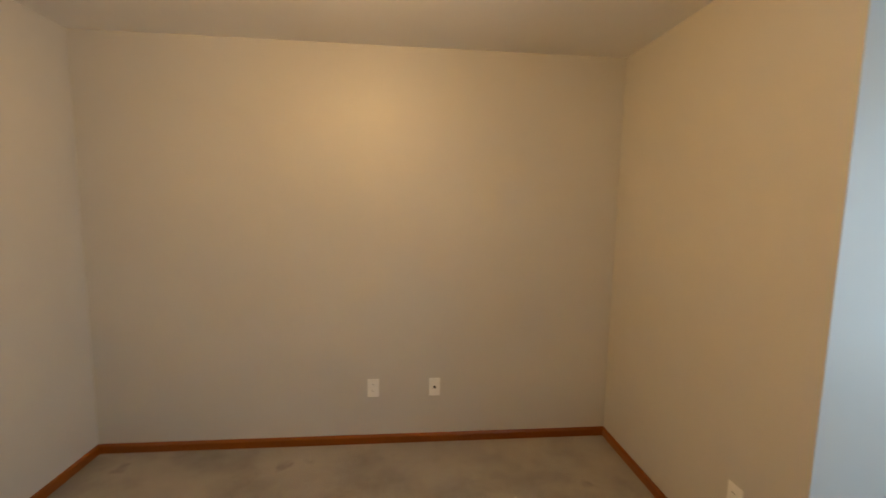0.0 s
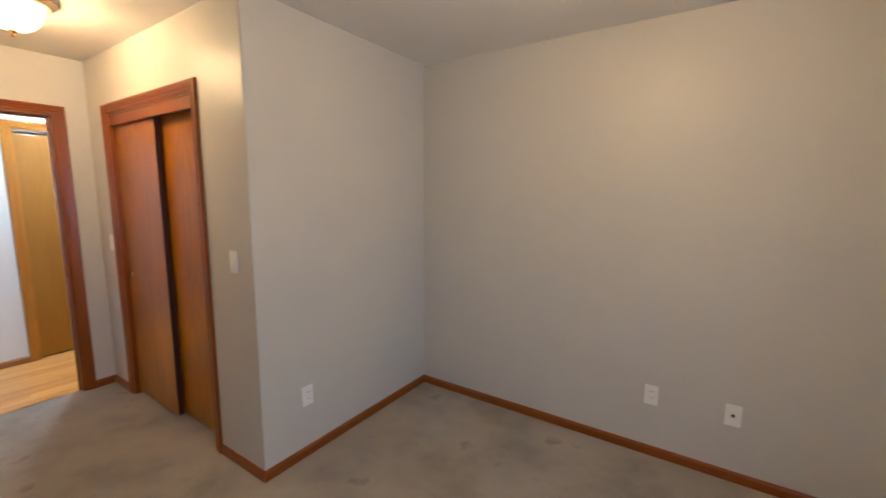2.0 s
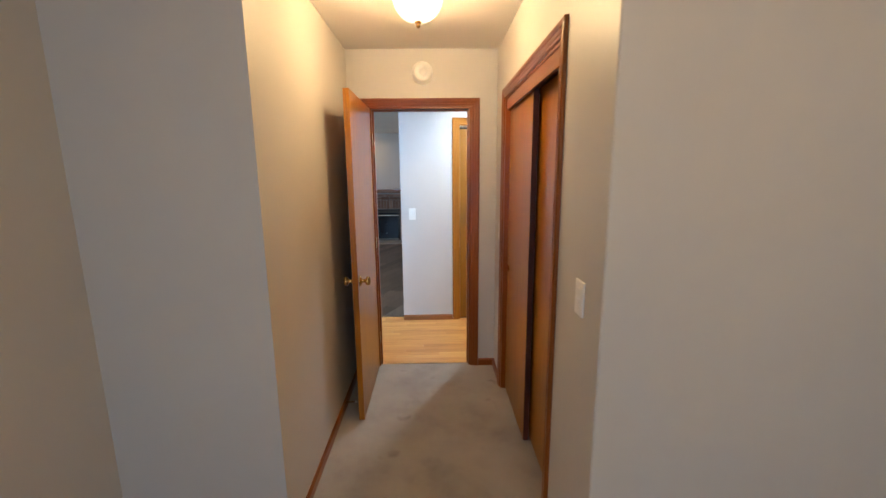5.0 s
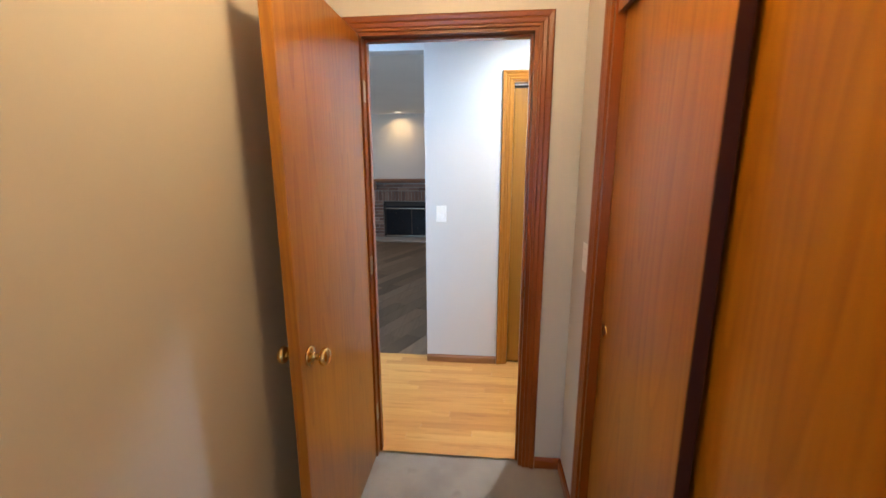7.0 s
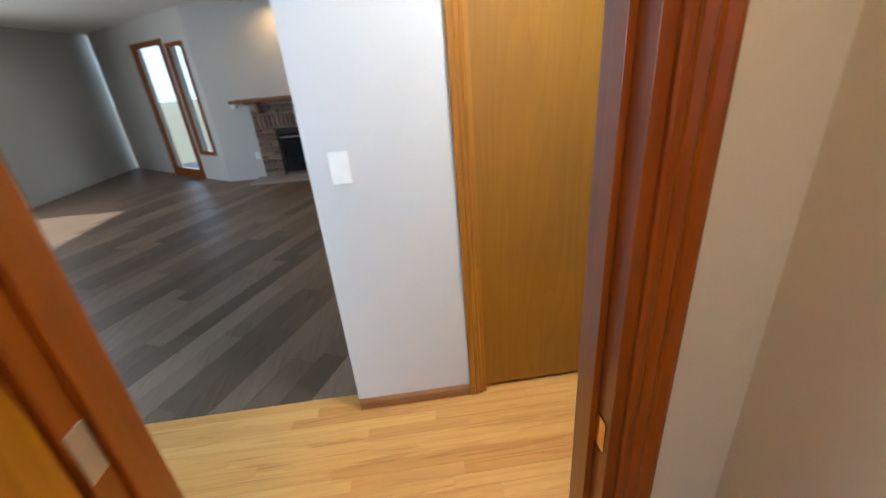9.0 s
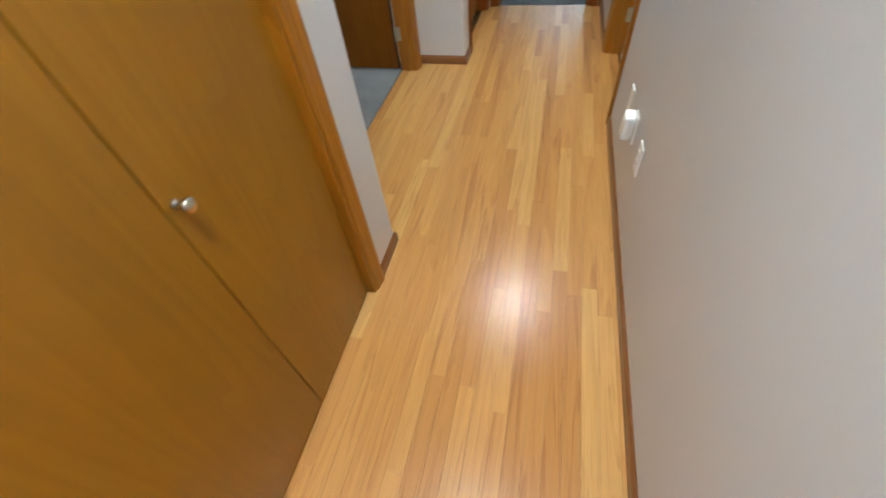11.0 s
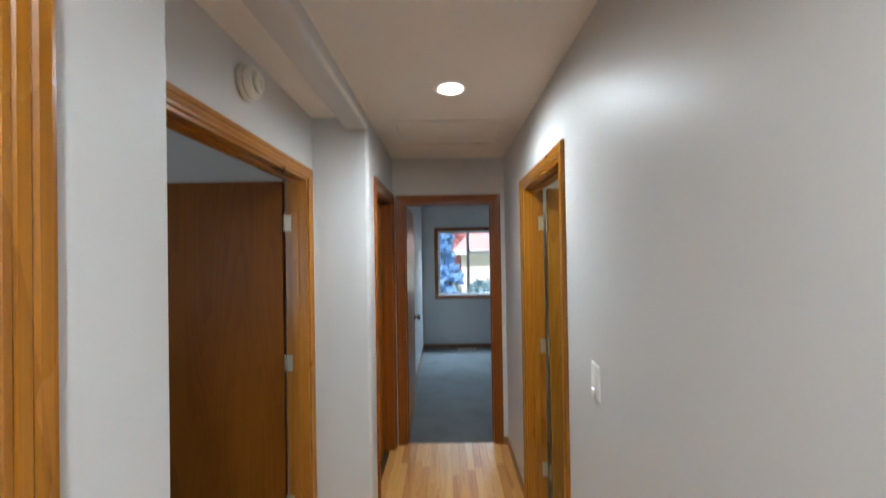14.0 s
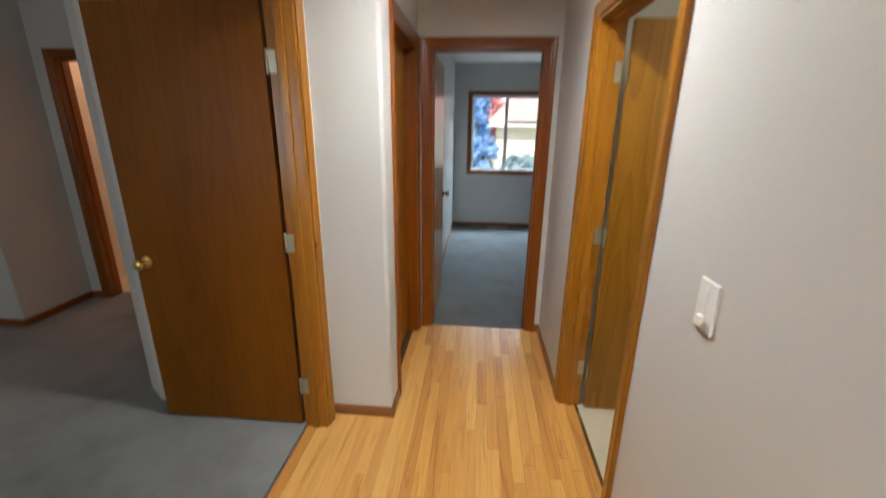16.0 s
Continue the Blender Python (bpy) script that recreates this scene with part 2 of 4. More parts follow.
BRICK = plank_material("fireplace_brick", [(0.0, (0.15, 0.085, 0.065)), (0.5, (0.24, 0.145, 0.11)), (1.0, (0.34, 0.235, 0.19))], "x", 0.85, (0.7, 0.65, 0.6))
MORTAR = plain("grey_mortar", (0.36, 0.33, 0.30), 0.9)
STONE = plain("hearth_stone", (0.34, 0.30, 0.26), 0.6)
TILE = plain("cream_vinyl_tile", (0.62, 0.55, 0.42), 0.35)
WALNUT.node_tree.nodes["Principled BSDF"].inputs["Specular IOR Level"].default_value = 0.2
FROST = glowing("lit_frosted_glass", (1.0, 0.80, 0.52), 2.4)
CANGLOW = glowing("lit_can_lens", (1.0, 0.96, 0.90), 14.0)
NIGHTGLOW = glowing("night_light_lens", (0.95, 1.0, 0.96), 0.7)
GLASS = glass_material("clear_pane")
WHITEFRAME = plain("white_vinyl_frame", (0.78, 0.79, 0.80), 0.35)

# ---------------- builders ----------------
BASE_OF = {}


def thing(name, loc, label="", category="", group="", kind=""):
    ob = new(name)
    ob.empty_display_size = 0.05
    ob.location = loc
    BASE_OF[ob] = Vector(loc)
    return tagged(ob, label, category, group, kind)


def part(name, bm, mat, parent=None, label=""):
    """Links a bmesh, given in world metres, as one mesh object under a thing or a part."""
    base = BASE_OF[parent] if parent else Vector((0, 0, 0))
    bmesh.ops.translate(bm, verts=bm.verts, vec=-base)
    bmesh.ops.recalc_face_normals(bm, faces=bm.faces)
    me = bpy.data.meshes.new(name)
    bm.to_mesh(me)
    bm.free()
    me.materials.append(mat)
    ob = new(name, me)
    if parent:
        ob.parent = parent
    BASE_OF[ob] = base
    return tagged(ob, label)


def smooth(ob):
    for p in ob.data.polygons:
        p.use_smooth = True
    return ob


def bullnose(ob, keep, r, segments=4):
    """Rounds the edges of a structure whose two ends both satisfy keep(co)."""
    bm = bmesh.new()
    bm.from_mesh(ob.data)
    es = [e for e in bm.edges if all(keep(v.co) for v in e.verts) and len(e.link_faces) == 2]
    bmesh.ops.bevel(bm, geom=es, offset=r, segments=segments, affect="EDGES", profile=0.5)
    bm.to_mesh(ob.data)
    bm.free()
    return ob


def structure(name, bm, mat, label):
    return tagged(part(name, bm, mat), label, kind="structure")


def box(bm, lo, hi, bevel=0.0):
    r = bmesh.ops.create_cube(bm, size=1)
    for v in r["verts"]:
        v.co = Vector([lo[i] + (v.co[i] + 0.5) * (hi[i] - lo[i]) for i in range(3)])
    if bevel:
        es = list({e for v in r["verts"] for e in v.link_edges})
        bmesh.ops.bevel(bm, geom=es, offset=bevel, segments=2, affect="EDGES", profile=0.6)
    return bm


def a_box(lo, hi, bevel=0.0):
    return box(bmesh.new(), lo, hi, bevel)


def turned(bm, profile, m, steps=28):
    """A lathe: profile of (radius, height), turned round the local z of the pose m."""
    rings = []
    for r, h in profile:
        if r < 1e-5:
            rings.append([bm.verts.new(m @ Vector((0, 0, h)))])
        else:
            rings.append([bm.verts.new(m @ Vector((r * math.cos(2 * math.pi * k / steps), r * math.sin(2 * math.pi * k / steps), h))) for k in range(steps)])
    for p, q in zip(rings, rings[1:]):
        for k in range(steps):
            j = (k + 1) % steps
            if len(p) == 1 and len(q) > 1:
                bm.faces.new((p[0], q[k], q[j]))
            elif len(q) == 1 and len(p) > 1:
                bm.faces.new((p[k], p[j], q[0]))
            elif len(p) > 1:
                bm.faces.new((p[k], p[j], q[j], q[k]))
    return bm


def wall(name, axis, face, back, a0, a1, label, openings=(), z1=2.44, mat=None, z0=0.0):
    """A wall with thickness in the plane axis = face, from a0 to a1 along the other axis, with openings (a, b, low, high)."""
    aa = sorted({a0, a1, *[o[0] for o in openings], *[o[1] for o in openings]})
    zz = sorted({z0, z1, *[o[2] for o in openings], *[o[3] for o in openings]})
    aa, zz = [a for a in aa if a0 <= a <= a1], [z for z in zz if z0 <= z <= z1]
    bm, cache = bmesh.new(), {}

    def v(a, n, z):
        if (a, n, z) not in cache:
            cache[a, n, z] = bm.verts.new((n, a, z) if axis == "x" else (a, n, z))
        return cache[a, n, z]

    def full(i, j):
        if not (0 <= i < len(aa) - 1 and 0 <= j < len(zz) - 1):
            return False
        ca, cz = (aa[i] + aa[i + 1]) / 2, (zz[j] + zz[j + 1]) / 2
        return not any(o[0] < ca < o[1] and o[2] < cz < o[3] for o in openings)

    for i in range(len(aa) - 1):
        for j in range(len(zz) - 1):
            if not full(i, j):
                continue
            A, B, C, D = aa[i], aa[i + 1], zz[j], zz[j + 1]
            for n in (face, back):
                bm.faces.new((v(A, n, C), v(B, n, C), v(B, n, D), v(A, n, D)))
            if not full(i - 1, j):
                bm.faces.new((v(A, face, C), v(A, back, C), v(A, back, D), v(A, face, D)))
            if not full(i + 1, j):
                bm.faces.new((v(B, face, C), v(B, back, C), v(B, back, D), v(B, face, D)))
            if not full(i, j - 1):
                bm.faces.new((v(A, face, C), v(B, face, C), v(B, back, C), v(A, back, C)))
            if not full(i, j + 1):
                bm.faces.new((v(A, face, D), v(B, face, D), v(B, back, D), v(A, back, D)))
    return structure(name, bm, mat or WALL, label)


CASING_PROFILE = ((0.0, 0.0), (0.0, 0.009), (0.004, 0.0115), (0.012, 0.012), (0.015, 0.009), (0.018, 0.012), (0.030, 0.0145),
                  (0.034, 0.0115), (0.038, 0.0155), (0.050, 0.018), (0.056, 0.017), (0.060, 0.012), (0.060, 0.0))


def casing(parent, axis, face, out, a0, a1, top, mats, bottom=0.0, closed=False):
    """Mitred moulding round an opening: upright and head pieces. out: +1 or -1, the side that the wall faces."""
    def at(a, z, h):
        return (face + out * h, a, z) if axis == "x" else (a, face + out * h, z)

    runs = [("upright_casing", lambda u: (a0 - u, bottom - (u if closed else 0)), lambda u: (a0 - u, top + u), mats[0]),
            ("upright_casing", lambda u: (a1 + u, bottom - (u if closed else 0)), lambda u: (a1 + u, top + u), mats[0]),
            ("head_casing", lambda u: (a0 - u, top + u), lambda u: (a1 + u, top + u), mats[1])]
    if closed:
        runs.append(("sill_casing", lambda u: (a0 - u, bottom - u), lambda u: (a1 + u, bottom - u), mats[1]))
    for name, p, q, mat in runs:
        bm = bmesh.new()
        ends = [[bm.verts.new(at(*f(u), h)) for u, h in CASING_PROFILE] for f in (p, q)]
        n = len(CASING_PROFILE)
        for k in range(n):
            bm.faces.new((ends[0][k], ends[0][(k + 1) % n], ends[1][(k + 1) % n], ends[1][k]))
        for e in ends:
            bm.faces.new(e)
        part(name, bm, mat, parent)


def jamb(parent, axis, n0, n1, a0, a1, top, mats, stop_at=None, thick=0.018):
    """The lining of a doorway, with a stop bead."""
    def b(lo, hi, mat, name):
        if axis == "y":
            lo, hi = (lo[1], lo[0], lo[2]), (hi[1], hi[0], hi[2])
        part(name, a_box(lo, hi, 0.0012), mat, parent)
    b((n0, a0 - 0.002, 0), (n1, a0 + thick, top), mats[0], "side_jamb")
    b((n0, a1 - thick, 0), (n1, a1 + 0.002, top), mats[0], "side_jamb")
    b((n0, a0 + thick, top - thick), (n1, a1 - thick, top + 0.002), mats[1], "head_jamb")
    if stop_at is not None:
        s0, s1 = stop_at - 0.016, stop_at + 0.016
        b((s0, a0 + thick, 0), (s1, a0 + thick + 0.011, top - thick), mats[0], "door_stop")
        b((s0, a1 - thick - 0.011, 0), (s1, a1 - thick, top - thick), mats[0], "door_stop")
        b((s0, a0 + thick + 0.011, top - thick - 0.011), (s1, a1 - thick - 0.011, top - thick), mats[1], "door_stop")


def m_to(loc, direction):
    """A pose whose local z looks along direction."""
    return Matrix.Translation(loc) @ Vector(direction).to_track_quat("Z", "Y").to_matrix().to_4x4()


KNOB = ((0.0, 0.0), (0.032, 0.0), (0.033, 0.004), (0.026, 0.009), (0.014, 0.011), (0.011, 0.016), (0.011, 0.030), (0.016, 0.034),
        (0.025, 0.040), (0.0285, 0.048), (0.027, 0.057), (0.019, 0.063), (0.0, 0.065))


def slab(parent, lo, hi, mat, knob_at=None, faces=(), knob_axis="y", metal=None):
    """A flush door leaf with a knob on each face given as (plane, way)."""
    leaf = part("door_leaf", a_box(lo, hi, 0.002), mat, parent)
    for plane, way in faces:
        loc = (knob_at[0], plane, knob_at[1]) if knob_axis == "y" else (plane, knob_at[0], knob_at[1])
        d = (0, way, 0) if knob_axis == "y" else (way, 0, 0)
        smooth(part("door_knob", turned(bmesh.new(), KNOB, m_to(loc, d)), metal or BRASS, leaf, "polished metal round knob"))
    return leaf


def hinge(parent, x, y, z, leaf):
    """A butt hinge: five knuckles at x, y and a leaf let into the jamb, given as its two corners in plan."""
    h = part("hinge", a_box((*leaf[0], z - 0.044), (*leaf[1], z + 0.044), 0.0006), HINGE, parent, "satin metal butt hinge")
    for k in range(5):
        zk = z - 0.044 + k * 0.0178
        smooth(part("knuckle", turned(bmesh.new(), ((0, 0.0), (0.0068, 0.0), (0.0068, 0.0168), (0, 0.0168)), Matrix.Translation((x, y, zk)), 12), HINGE, h))
    for zk, way in ((z + 0.045, 1), (z - 0.044, -1)):
        smooth(part("pin_tip", turned(bmesh.new(), ((0.0055, 0), (0.0055, 0.003 * way), (0.002, 0.006 * way), (0, 0.006 * way)), Matrix.Translation((x, y, zk)), 12), HINGE, h))


def plate(name, loc, normal, label, category, style):
    """A wall plate: rocker switch, toggle switch, duplex outlet, jack or blank."""
    n = Vector(normal)
    side = Vector((0, 0, 1)).cross(n)
    t = thing(name, loc, label, category)

    def slabbed(w, h, d0, d1, mat, pname, dz=0.0, bevel=0.002, ds=0.0):
        bm = bmesh.new()
        c = Vector(loc)
        pts = [c + side * (s * w / 2 + ds) + Vector((0, 0, z * h / 2 + dz)) + n * d for s in (-1, 1) for z in (-1, 1) for d in (d0, d1)]
        lo, hi = [min(p[i] for p in pts) for i in range(3)], [max(p[i] for p in pts) for i in range(3)]
        part(pname, box(bm, lo, hi, bevel), mat, t)

    slabbed(0.072, 0.117, 0.0, 0.006, PLASTIC, "cover_plate", bevel=0.0025)
    if style == "rocker":
        slabbed(0.036, 0.068, 0.0062, 0.0075, PLASTIC, "rocker_frame", bevel=0.0005)
        slabbed(0.030, 0.030, 0.0077, 0.0105, PLASTIC, "rocker", dz=-0.015, bevel=0.0012)
        slabbed(0.030, 0.029, 0.0077, 0.0085, PLASTIC, "rocker_top", dz=0.016, bevel=0.0005)
    elif style == "slider":
        slabbed(0.012, 0.066, 0.0062, 0.008, PLASTIC, "slide_track", dz=0.006, bevel=0.0006)
        slabbed(0.022, 0.014, 0.0082, 0.017, PLASTIC, "slide_button", dz=-0.030, bevel=0.0015)
    elif style == "outlet":
        for dz in (-0.0195, 0.0195):
            slabbed(0.033, 0.028, 0.0062, 0.0085, PLASTIC, "socket", dz=dz, bevel=0.0012)
            slabbed(0.0025, 0.008, 0.0087, 0.0091, SLOT, "slot", dz=dz + 0.003, bevel=0, ds=0.0065)
            slabbed(0.0025, 0.008, 0.0087, 0.0091, SLOT, "slot", dz=dz + 0.003, bevel=0, ds=-0.0065)
    elif style == "jack":
        slabbed(0.016, 0.016, 0.0062, 0.009, SLOT, "jack", bevel=0.001)
    for dz in ((-0.048, 0.048) if style in ("rocker", "jack", "slider") else (0.0,)):
        slabbed(0.006, 0.006, 0.0062, 0.0072, PLASTIC, "screw", dz=dz, bevel=0.0008)
    return t


def baseboard(axis, face, out, a0, a1, mat, h=0.058, label="thin stained oak baseboard along the wall"):
    bm = bmesh.new()
    d = 0.012
    prof = ((0, 0.0), (d, 0.0), (d, h * 0.72), (d * 0.75, h * 0.86), (d * 0.35, h), (0, h))
    ends = [[bm.verts.new((face + out * u, a, z) if axis == "x" else (a, face + out * u, z)) for u, z in prof] for a in (a0, a1)]
    n = len(prof)
    for k in range(n):
        bm.faces.new((ends[0][k], ends[0][(k + 1) % n], ends[1][(k + 1) % n], ends[1][k]))
    for e in ends:
        bm.faces.new(e)
    structure("baseboard", bm, mat, label)


# ---------------- structure ----------------
T = 0.115
HE, HW = -0.115, -1.073          # hall faces, east and west
AW = -1.40                       # alcove face
YE = 3.841                        # hall end wall
YN, XW, XE = 1.405, 2.031, 5.207   # bedroom north, west and east faces
YS, XP, YP = -1.77, 1.645, -1.10  # bedroom south face, stub face, passage south face
D1 = (-0.948, -0.190)            # bedroom door opening
DB = (2.125, 2.974)              # bathroom door opening
DE = (-0.991, -0.215)            # end door opening
DC = (1.135, 2.645)              # alcove door opening
DL = (2.985, 3.755)              # linen door opening
DF = (-0.228, 0.757)             # bifold opening
CL = (0.360, 1.550)              # closet opening
TOP = 2.045
TOP_FAR = 2.068                  # doorways in the far part of the hall

wall("wall_hall_east", "x", 0.0, HE, YP - T, YE, "painted greige wall with two doorways", [(*D1, 0, TOP), (*DB, 0, TOP)])
bullnose(wall("wall_passage_north", "y", 0.0, T, 0.0, XW, "greige wall with a closet opening", [(*CL, 0, TOP)]),
         lambda c: abs(c.x - XW) < 1e-4 and abs(c.y) < 1e-4, 0.008)
wall("wall_bedroom_west", "x", XW, XW - T, T, YN, "plain greige bedroom wall")
wall("wall_bedroom_north", "y", YN, YN + T, XW - T, XE + T, "plain greige bedroom wall")
wall("wall_bedroom_east", "x", XE, XE + T, 0.05, YN, "plain greige bedroom wall")
wall("wall_recess_north", "y", 0.05, 0.05 + T, XE + T, 6.35, "greige return wall lit by daylight")
wall("wall_recess_east", "x", 6.35, 6.35 + T, YS, 0.05, "greige wall with a window", [(-1.62, -0.38, 0.7, 2.05)])
wall("wall_bedroom_south", "y", YS, YS - T, XP, 6.35 + T, "plain greige bedroom wall")
wall("wall_bedroom_stub", "x", XP, XP - T, YS - T, YP - T, "plain greige bedroom wall")
wall("wall_passage_south", "y", YP, YP - T, 0.0, XP, "greige passage wall")
wall("wall_closet_back", "y", 0.72, 0.72 + T, 0.0, XW - T, "plain closet wall")
bullnose(wall("wall_hall_west", "x", HW, HW - T, -0.816, 1.022, "white painted hall wall with a bifold closet", [(*DF, 0, TOP)], mat=HALLPAINT),
         lambda c: abs(c.x - HW) < 1e-4 and abs(c.y - 1.022) < 1e-4, 0.006)
wall("wall_living_north", "y", -0.816, -0.816 + T, -6.3, HW - T, "plain living room wall")
wall("wall_bifold_back", "x", -1.75, -1.75 - T, -0.675, 0.907, "plain closet wall")
wall("wall_alcove_south", "y", 1.022, 1.022 - T, -1.75 - T, HW - T, "white painted alcove return", mat=HALLPAINT)
wall("wall_alcove", "x", AW, AW - T, 1.022, 2.750, "white painted alcove wall with a doorway", [(*DC, 0, TOP_FAR)], mat=HALLPAINT)
bullnose(wall("wall_alcove_north", "y", 2.750, 2.750 + T, AW - T, HW, "white painted wall stub", mat=HALLPAINT),
         lambda c: abs(c.x - HW) < 1e-4 and abs(c.y - 2.750) < 1e-4, 0.02)
wall("wall_hall_west_far", "x", HW, HW - T, 2.750 + T, YE, "white painted hall wall with a linen door", [(*DL, 0, TOP_FAR)], mat=HALLPAINT)
wall("wall_hall_end", "y", YE, YE + T, -1.6, 1.6, "hall end wall with a doorway", [(*DE, 0, TOP_FAR)], mat=HALLPAINT)
wall("wall_linen_back", "x", -1.6, -1.6 - T, 2.881, 4.07, "plain closet wall")
# thin hall skin over the east wall keeps the hall's own paint
wall("wall_hall_east_paint", "x", HE - 0.003, HE, -1.212, YE, "white painted hall wall", [(*D1, 0, TOP), (*DB, 0, TOP)], mat=HALLPAINT)
# alcove beam and living room header
bullnose(structure("beam_alcove", a_box((HW - 0.125, 1.022, 2.368), (HW, 2.750, 2.44)), HALLPAINT, "shallow white dropped beam over the alcove"),
         lambda c: abs(c.x - HW) < 1e-4 and abs(c.z - 2.368) < 1e-4, 0.02)
structure("header_living", a_box((HW - T, -2.6, 2.24), (HW, -0.816, 2.44), 0.004), HALLPAINT, "white header over the living room opening")
# foyer: unseen room, added so that blue light can reach the hall wall
wall("wall_foyer_south", "y", -2.6, -2.6 - T, HW - T, 1.5 + T, "plain wall of the added foyer")
wall("wall_foyer_east", "x", 1.5, 1.5 + T, -2.6, YP - T, "unseen foyer wall with an added window", [(-2.45, -1.4, 1.0, 2.2)])
# living room
wall("wall_living_east", "x", HW - T, HW, -6.0, -2.6 - T, "plain living room wall")
wall("wall_living_south", "y", -6.0, -6.0 - T, -8.6, HW, "unseen living room wall with an added window", [(-5.3, -2.7, 0.5, 2.2)])
wall("wall_fireplace", "x", -6.3, -6.3 - T, -3.3, -0.675, "cream wall above the fireplace")
# north room
wall("wall_north_room_west", "x", -1.035, -1.035 - T, YE + T, 7.35, "plain pale wall", mat=HALLPAINT)
wall("wall_north_room_back", "y", 7.35, 7.35 + T, -1.15, 2.2, "pale wall with a window", [(-0.765, 0.75, 0.895, 1.995)], mat=HALLPAINT)
wall("wall_north_room_east", "x", 2.2, 2.2 + T, YE, 7.35, "plain pale wall")
# bathroom
wall("wall_bath_south", "y", 1.66, 1.66 - T, 0.0, 1.6, "plain bathroom wall")
wall("wall_bath_east", "x", 1.6, 1.6 + T, 1.55, YE, "plain bathroom wall")
# west room
wall("wall_west_room_side", "x", -4.17, -4.17 - T, 3.48, 4.07, "taupe wall beside a doorway")
wall("wall_west_room_corner", "y", 3.48, 3.48 + T, -5.2, -4.17 - T, "pale wall")
wall("wall_west_room_north", "y", 4.07, 4.07 + T, -4.17 - T, -1.6, "taupe wall with a doorway", [(-4.00, -3.20, 0, TOP)])
wall("wall_west_room_west", "x", -5.2, -5.2 - T, -0.6, 3.6, "plain wall")
# unseen wall; its window opening is added to go with the fill lamp
wall("wall_west_room_south", "y", -0.55, -0.55 - T, -5.2, -1.87, "wall with a window", [(-3.9, -2.5, 0.85, 2.05)])
bm = bmesh.new()
lo = [bm.verts.new((x, y, 0)) for x, y in ((AW - T, 2.752), (-2.45, 2.752), (-2.60, 2.86), (-2.60, 4.07), (AW - T - 0.2, 4.07), (AW - T - 0.2, 2.87), (AW - T, 2.87))]
hi = [bm.verts.new((v.co.x, v.co.y, 2.44)) for v in lo]
bm.faces.new(lo)
bm.faces.new(hi)
for k in range(7):
    bm.faces.new((lo[k], lo[(k + 1) % 7], hi[(k + 1) % 7], hi[k]))
structure("wall_west_room_block", bm, WALL, "grey painted closet block with an angled corner")
wall("wall_pink_room_north", "y", 6.4, 6.4 + T, -5.2, -1.6, "plain wall")
wall("wall_pink_room_side", "x", -4.35, -4.35 - T, 4.185, 6.4, "cream wall in warm lamplight")
wall("wall_pink_room_east", "x", -1.6, -1.6 - T, 4.185, 6.4, "plain wall")

# angled bay wall beside the fireplace, with a tall window
bay = Vector((-0.64, -0.77, 0)).normalized()
bay_n = Vector((bay.y, -bay.x, 0)) * -1


def bay_pt(s, n, z):
    return Vector((-6.3, -3.3, z)) + bay * s + bay_n * n


def bay_box(s0, s1, n0, n1, z0, z1, bm=None):
    bm = bm or bmesh.new()
    r = bmesh.ops.create_cube(bm, size=1)
    for v in r["verts"]:
        v.co = bay_pt(s0 + (v.co.x + 0.5) * (s1 - s0), n0 + (v.co.y + 0.5) * (n1 - n0), z0 + (v.co.z + 0.5) * (z1 - z0))
    return bm


bm = bay_box(0, 0.20, -T, 0, 0, 2.44)
bay_box(0.20, 0.62, -T, 0, 0, 0.45, bm)
bay_box(0.20, 0.62, -T, 0, 2.0, 2.44, bm)
bay_box(0.62, 0.80, -T, 0, 0, 2.44, bm)
bay_box(0.80, 1.75, -T, 0, 2.08, 2.44, bm)
bay_box(1.75, 3.4, -T, 0, 0, 2.44, bm)
structure("wall_bay", bm, WALL, "angled white wall with a tall window and a glazed door")

# floors and ceilings
structure("floor_subfloor", a_box((-8.7, -6.2, -0.2), (6.6, 7.6, -0.03)), SUBFLOOR, "dark subfloor under the boards")
bm = a_box((-0.045, YP - 0.05, -0.03), (XP, 0.75, 0.0))
box(bm, (XP, YS - 0.05, -0.03), (6.36, YN + 0.05, 0.0))
structure("floor_bedroom_carpet", bm, CARPET, "beige cut-pile carpet with faint stains")
structure("floor_north_room_carpet", a_box((-1.1, YE + 0.022, -0.03), (2.25, 7.4, 0.0)), DARKCARPET, "grey cut-pile carpet")
structure("floor_west_room_carpet", a_box((-5.25, -0.6, -0.03), (-1.525, 4.20, 0.0)), GREYCARPET, "grey cut-pile carpet")
structure("floor_pink_room", a_box((-5.2, 4.20, -0.03), (-1.6, 6.4, 0.0)), TILE, "pale floor in lamplight")
structure("floor_bath", a_box((-0.012, 1.6, -0.03), (1.65, YE, 0.0)), TILE, "cream sheet vinyl floor")
structure("floor_bath_threshold", a_box((-0.030, DB[0] + 0.02, -0.03), (-0.012, DB[1] - 0.02, 0.005), 0.001), NICKEL, "thin metal floor strip in the doorway")
structure("ceiling", a_box((-8.7, -6.2, 2.44), (6.6, 7.6, 2.6)), CEIL, "flat painted ceiling")

# baseboards
baseboard("y", YN, -1, XW, XE, TRIM_X)
baseboard("x", XW, 1, 0.0, YN, TRIM_Y)
baseboard("x", XE, -1, 0.05, YN, TRIM_Y)
baseboard("y", 0.0, -1, CL[1] + 0.062, XW + 0.012, TRIM_X)
baseboard("y", 0.0, -1, 0.0, CL[0] - 0.062, TRIM_X)
baseboard("x", 0.0, 1, D1[1] + 0.062, 0.0, TRIM_Y)
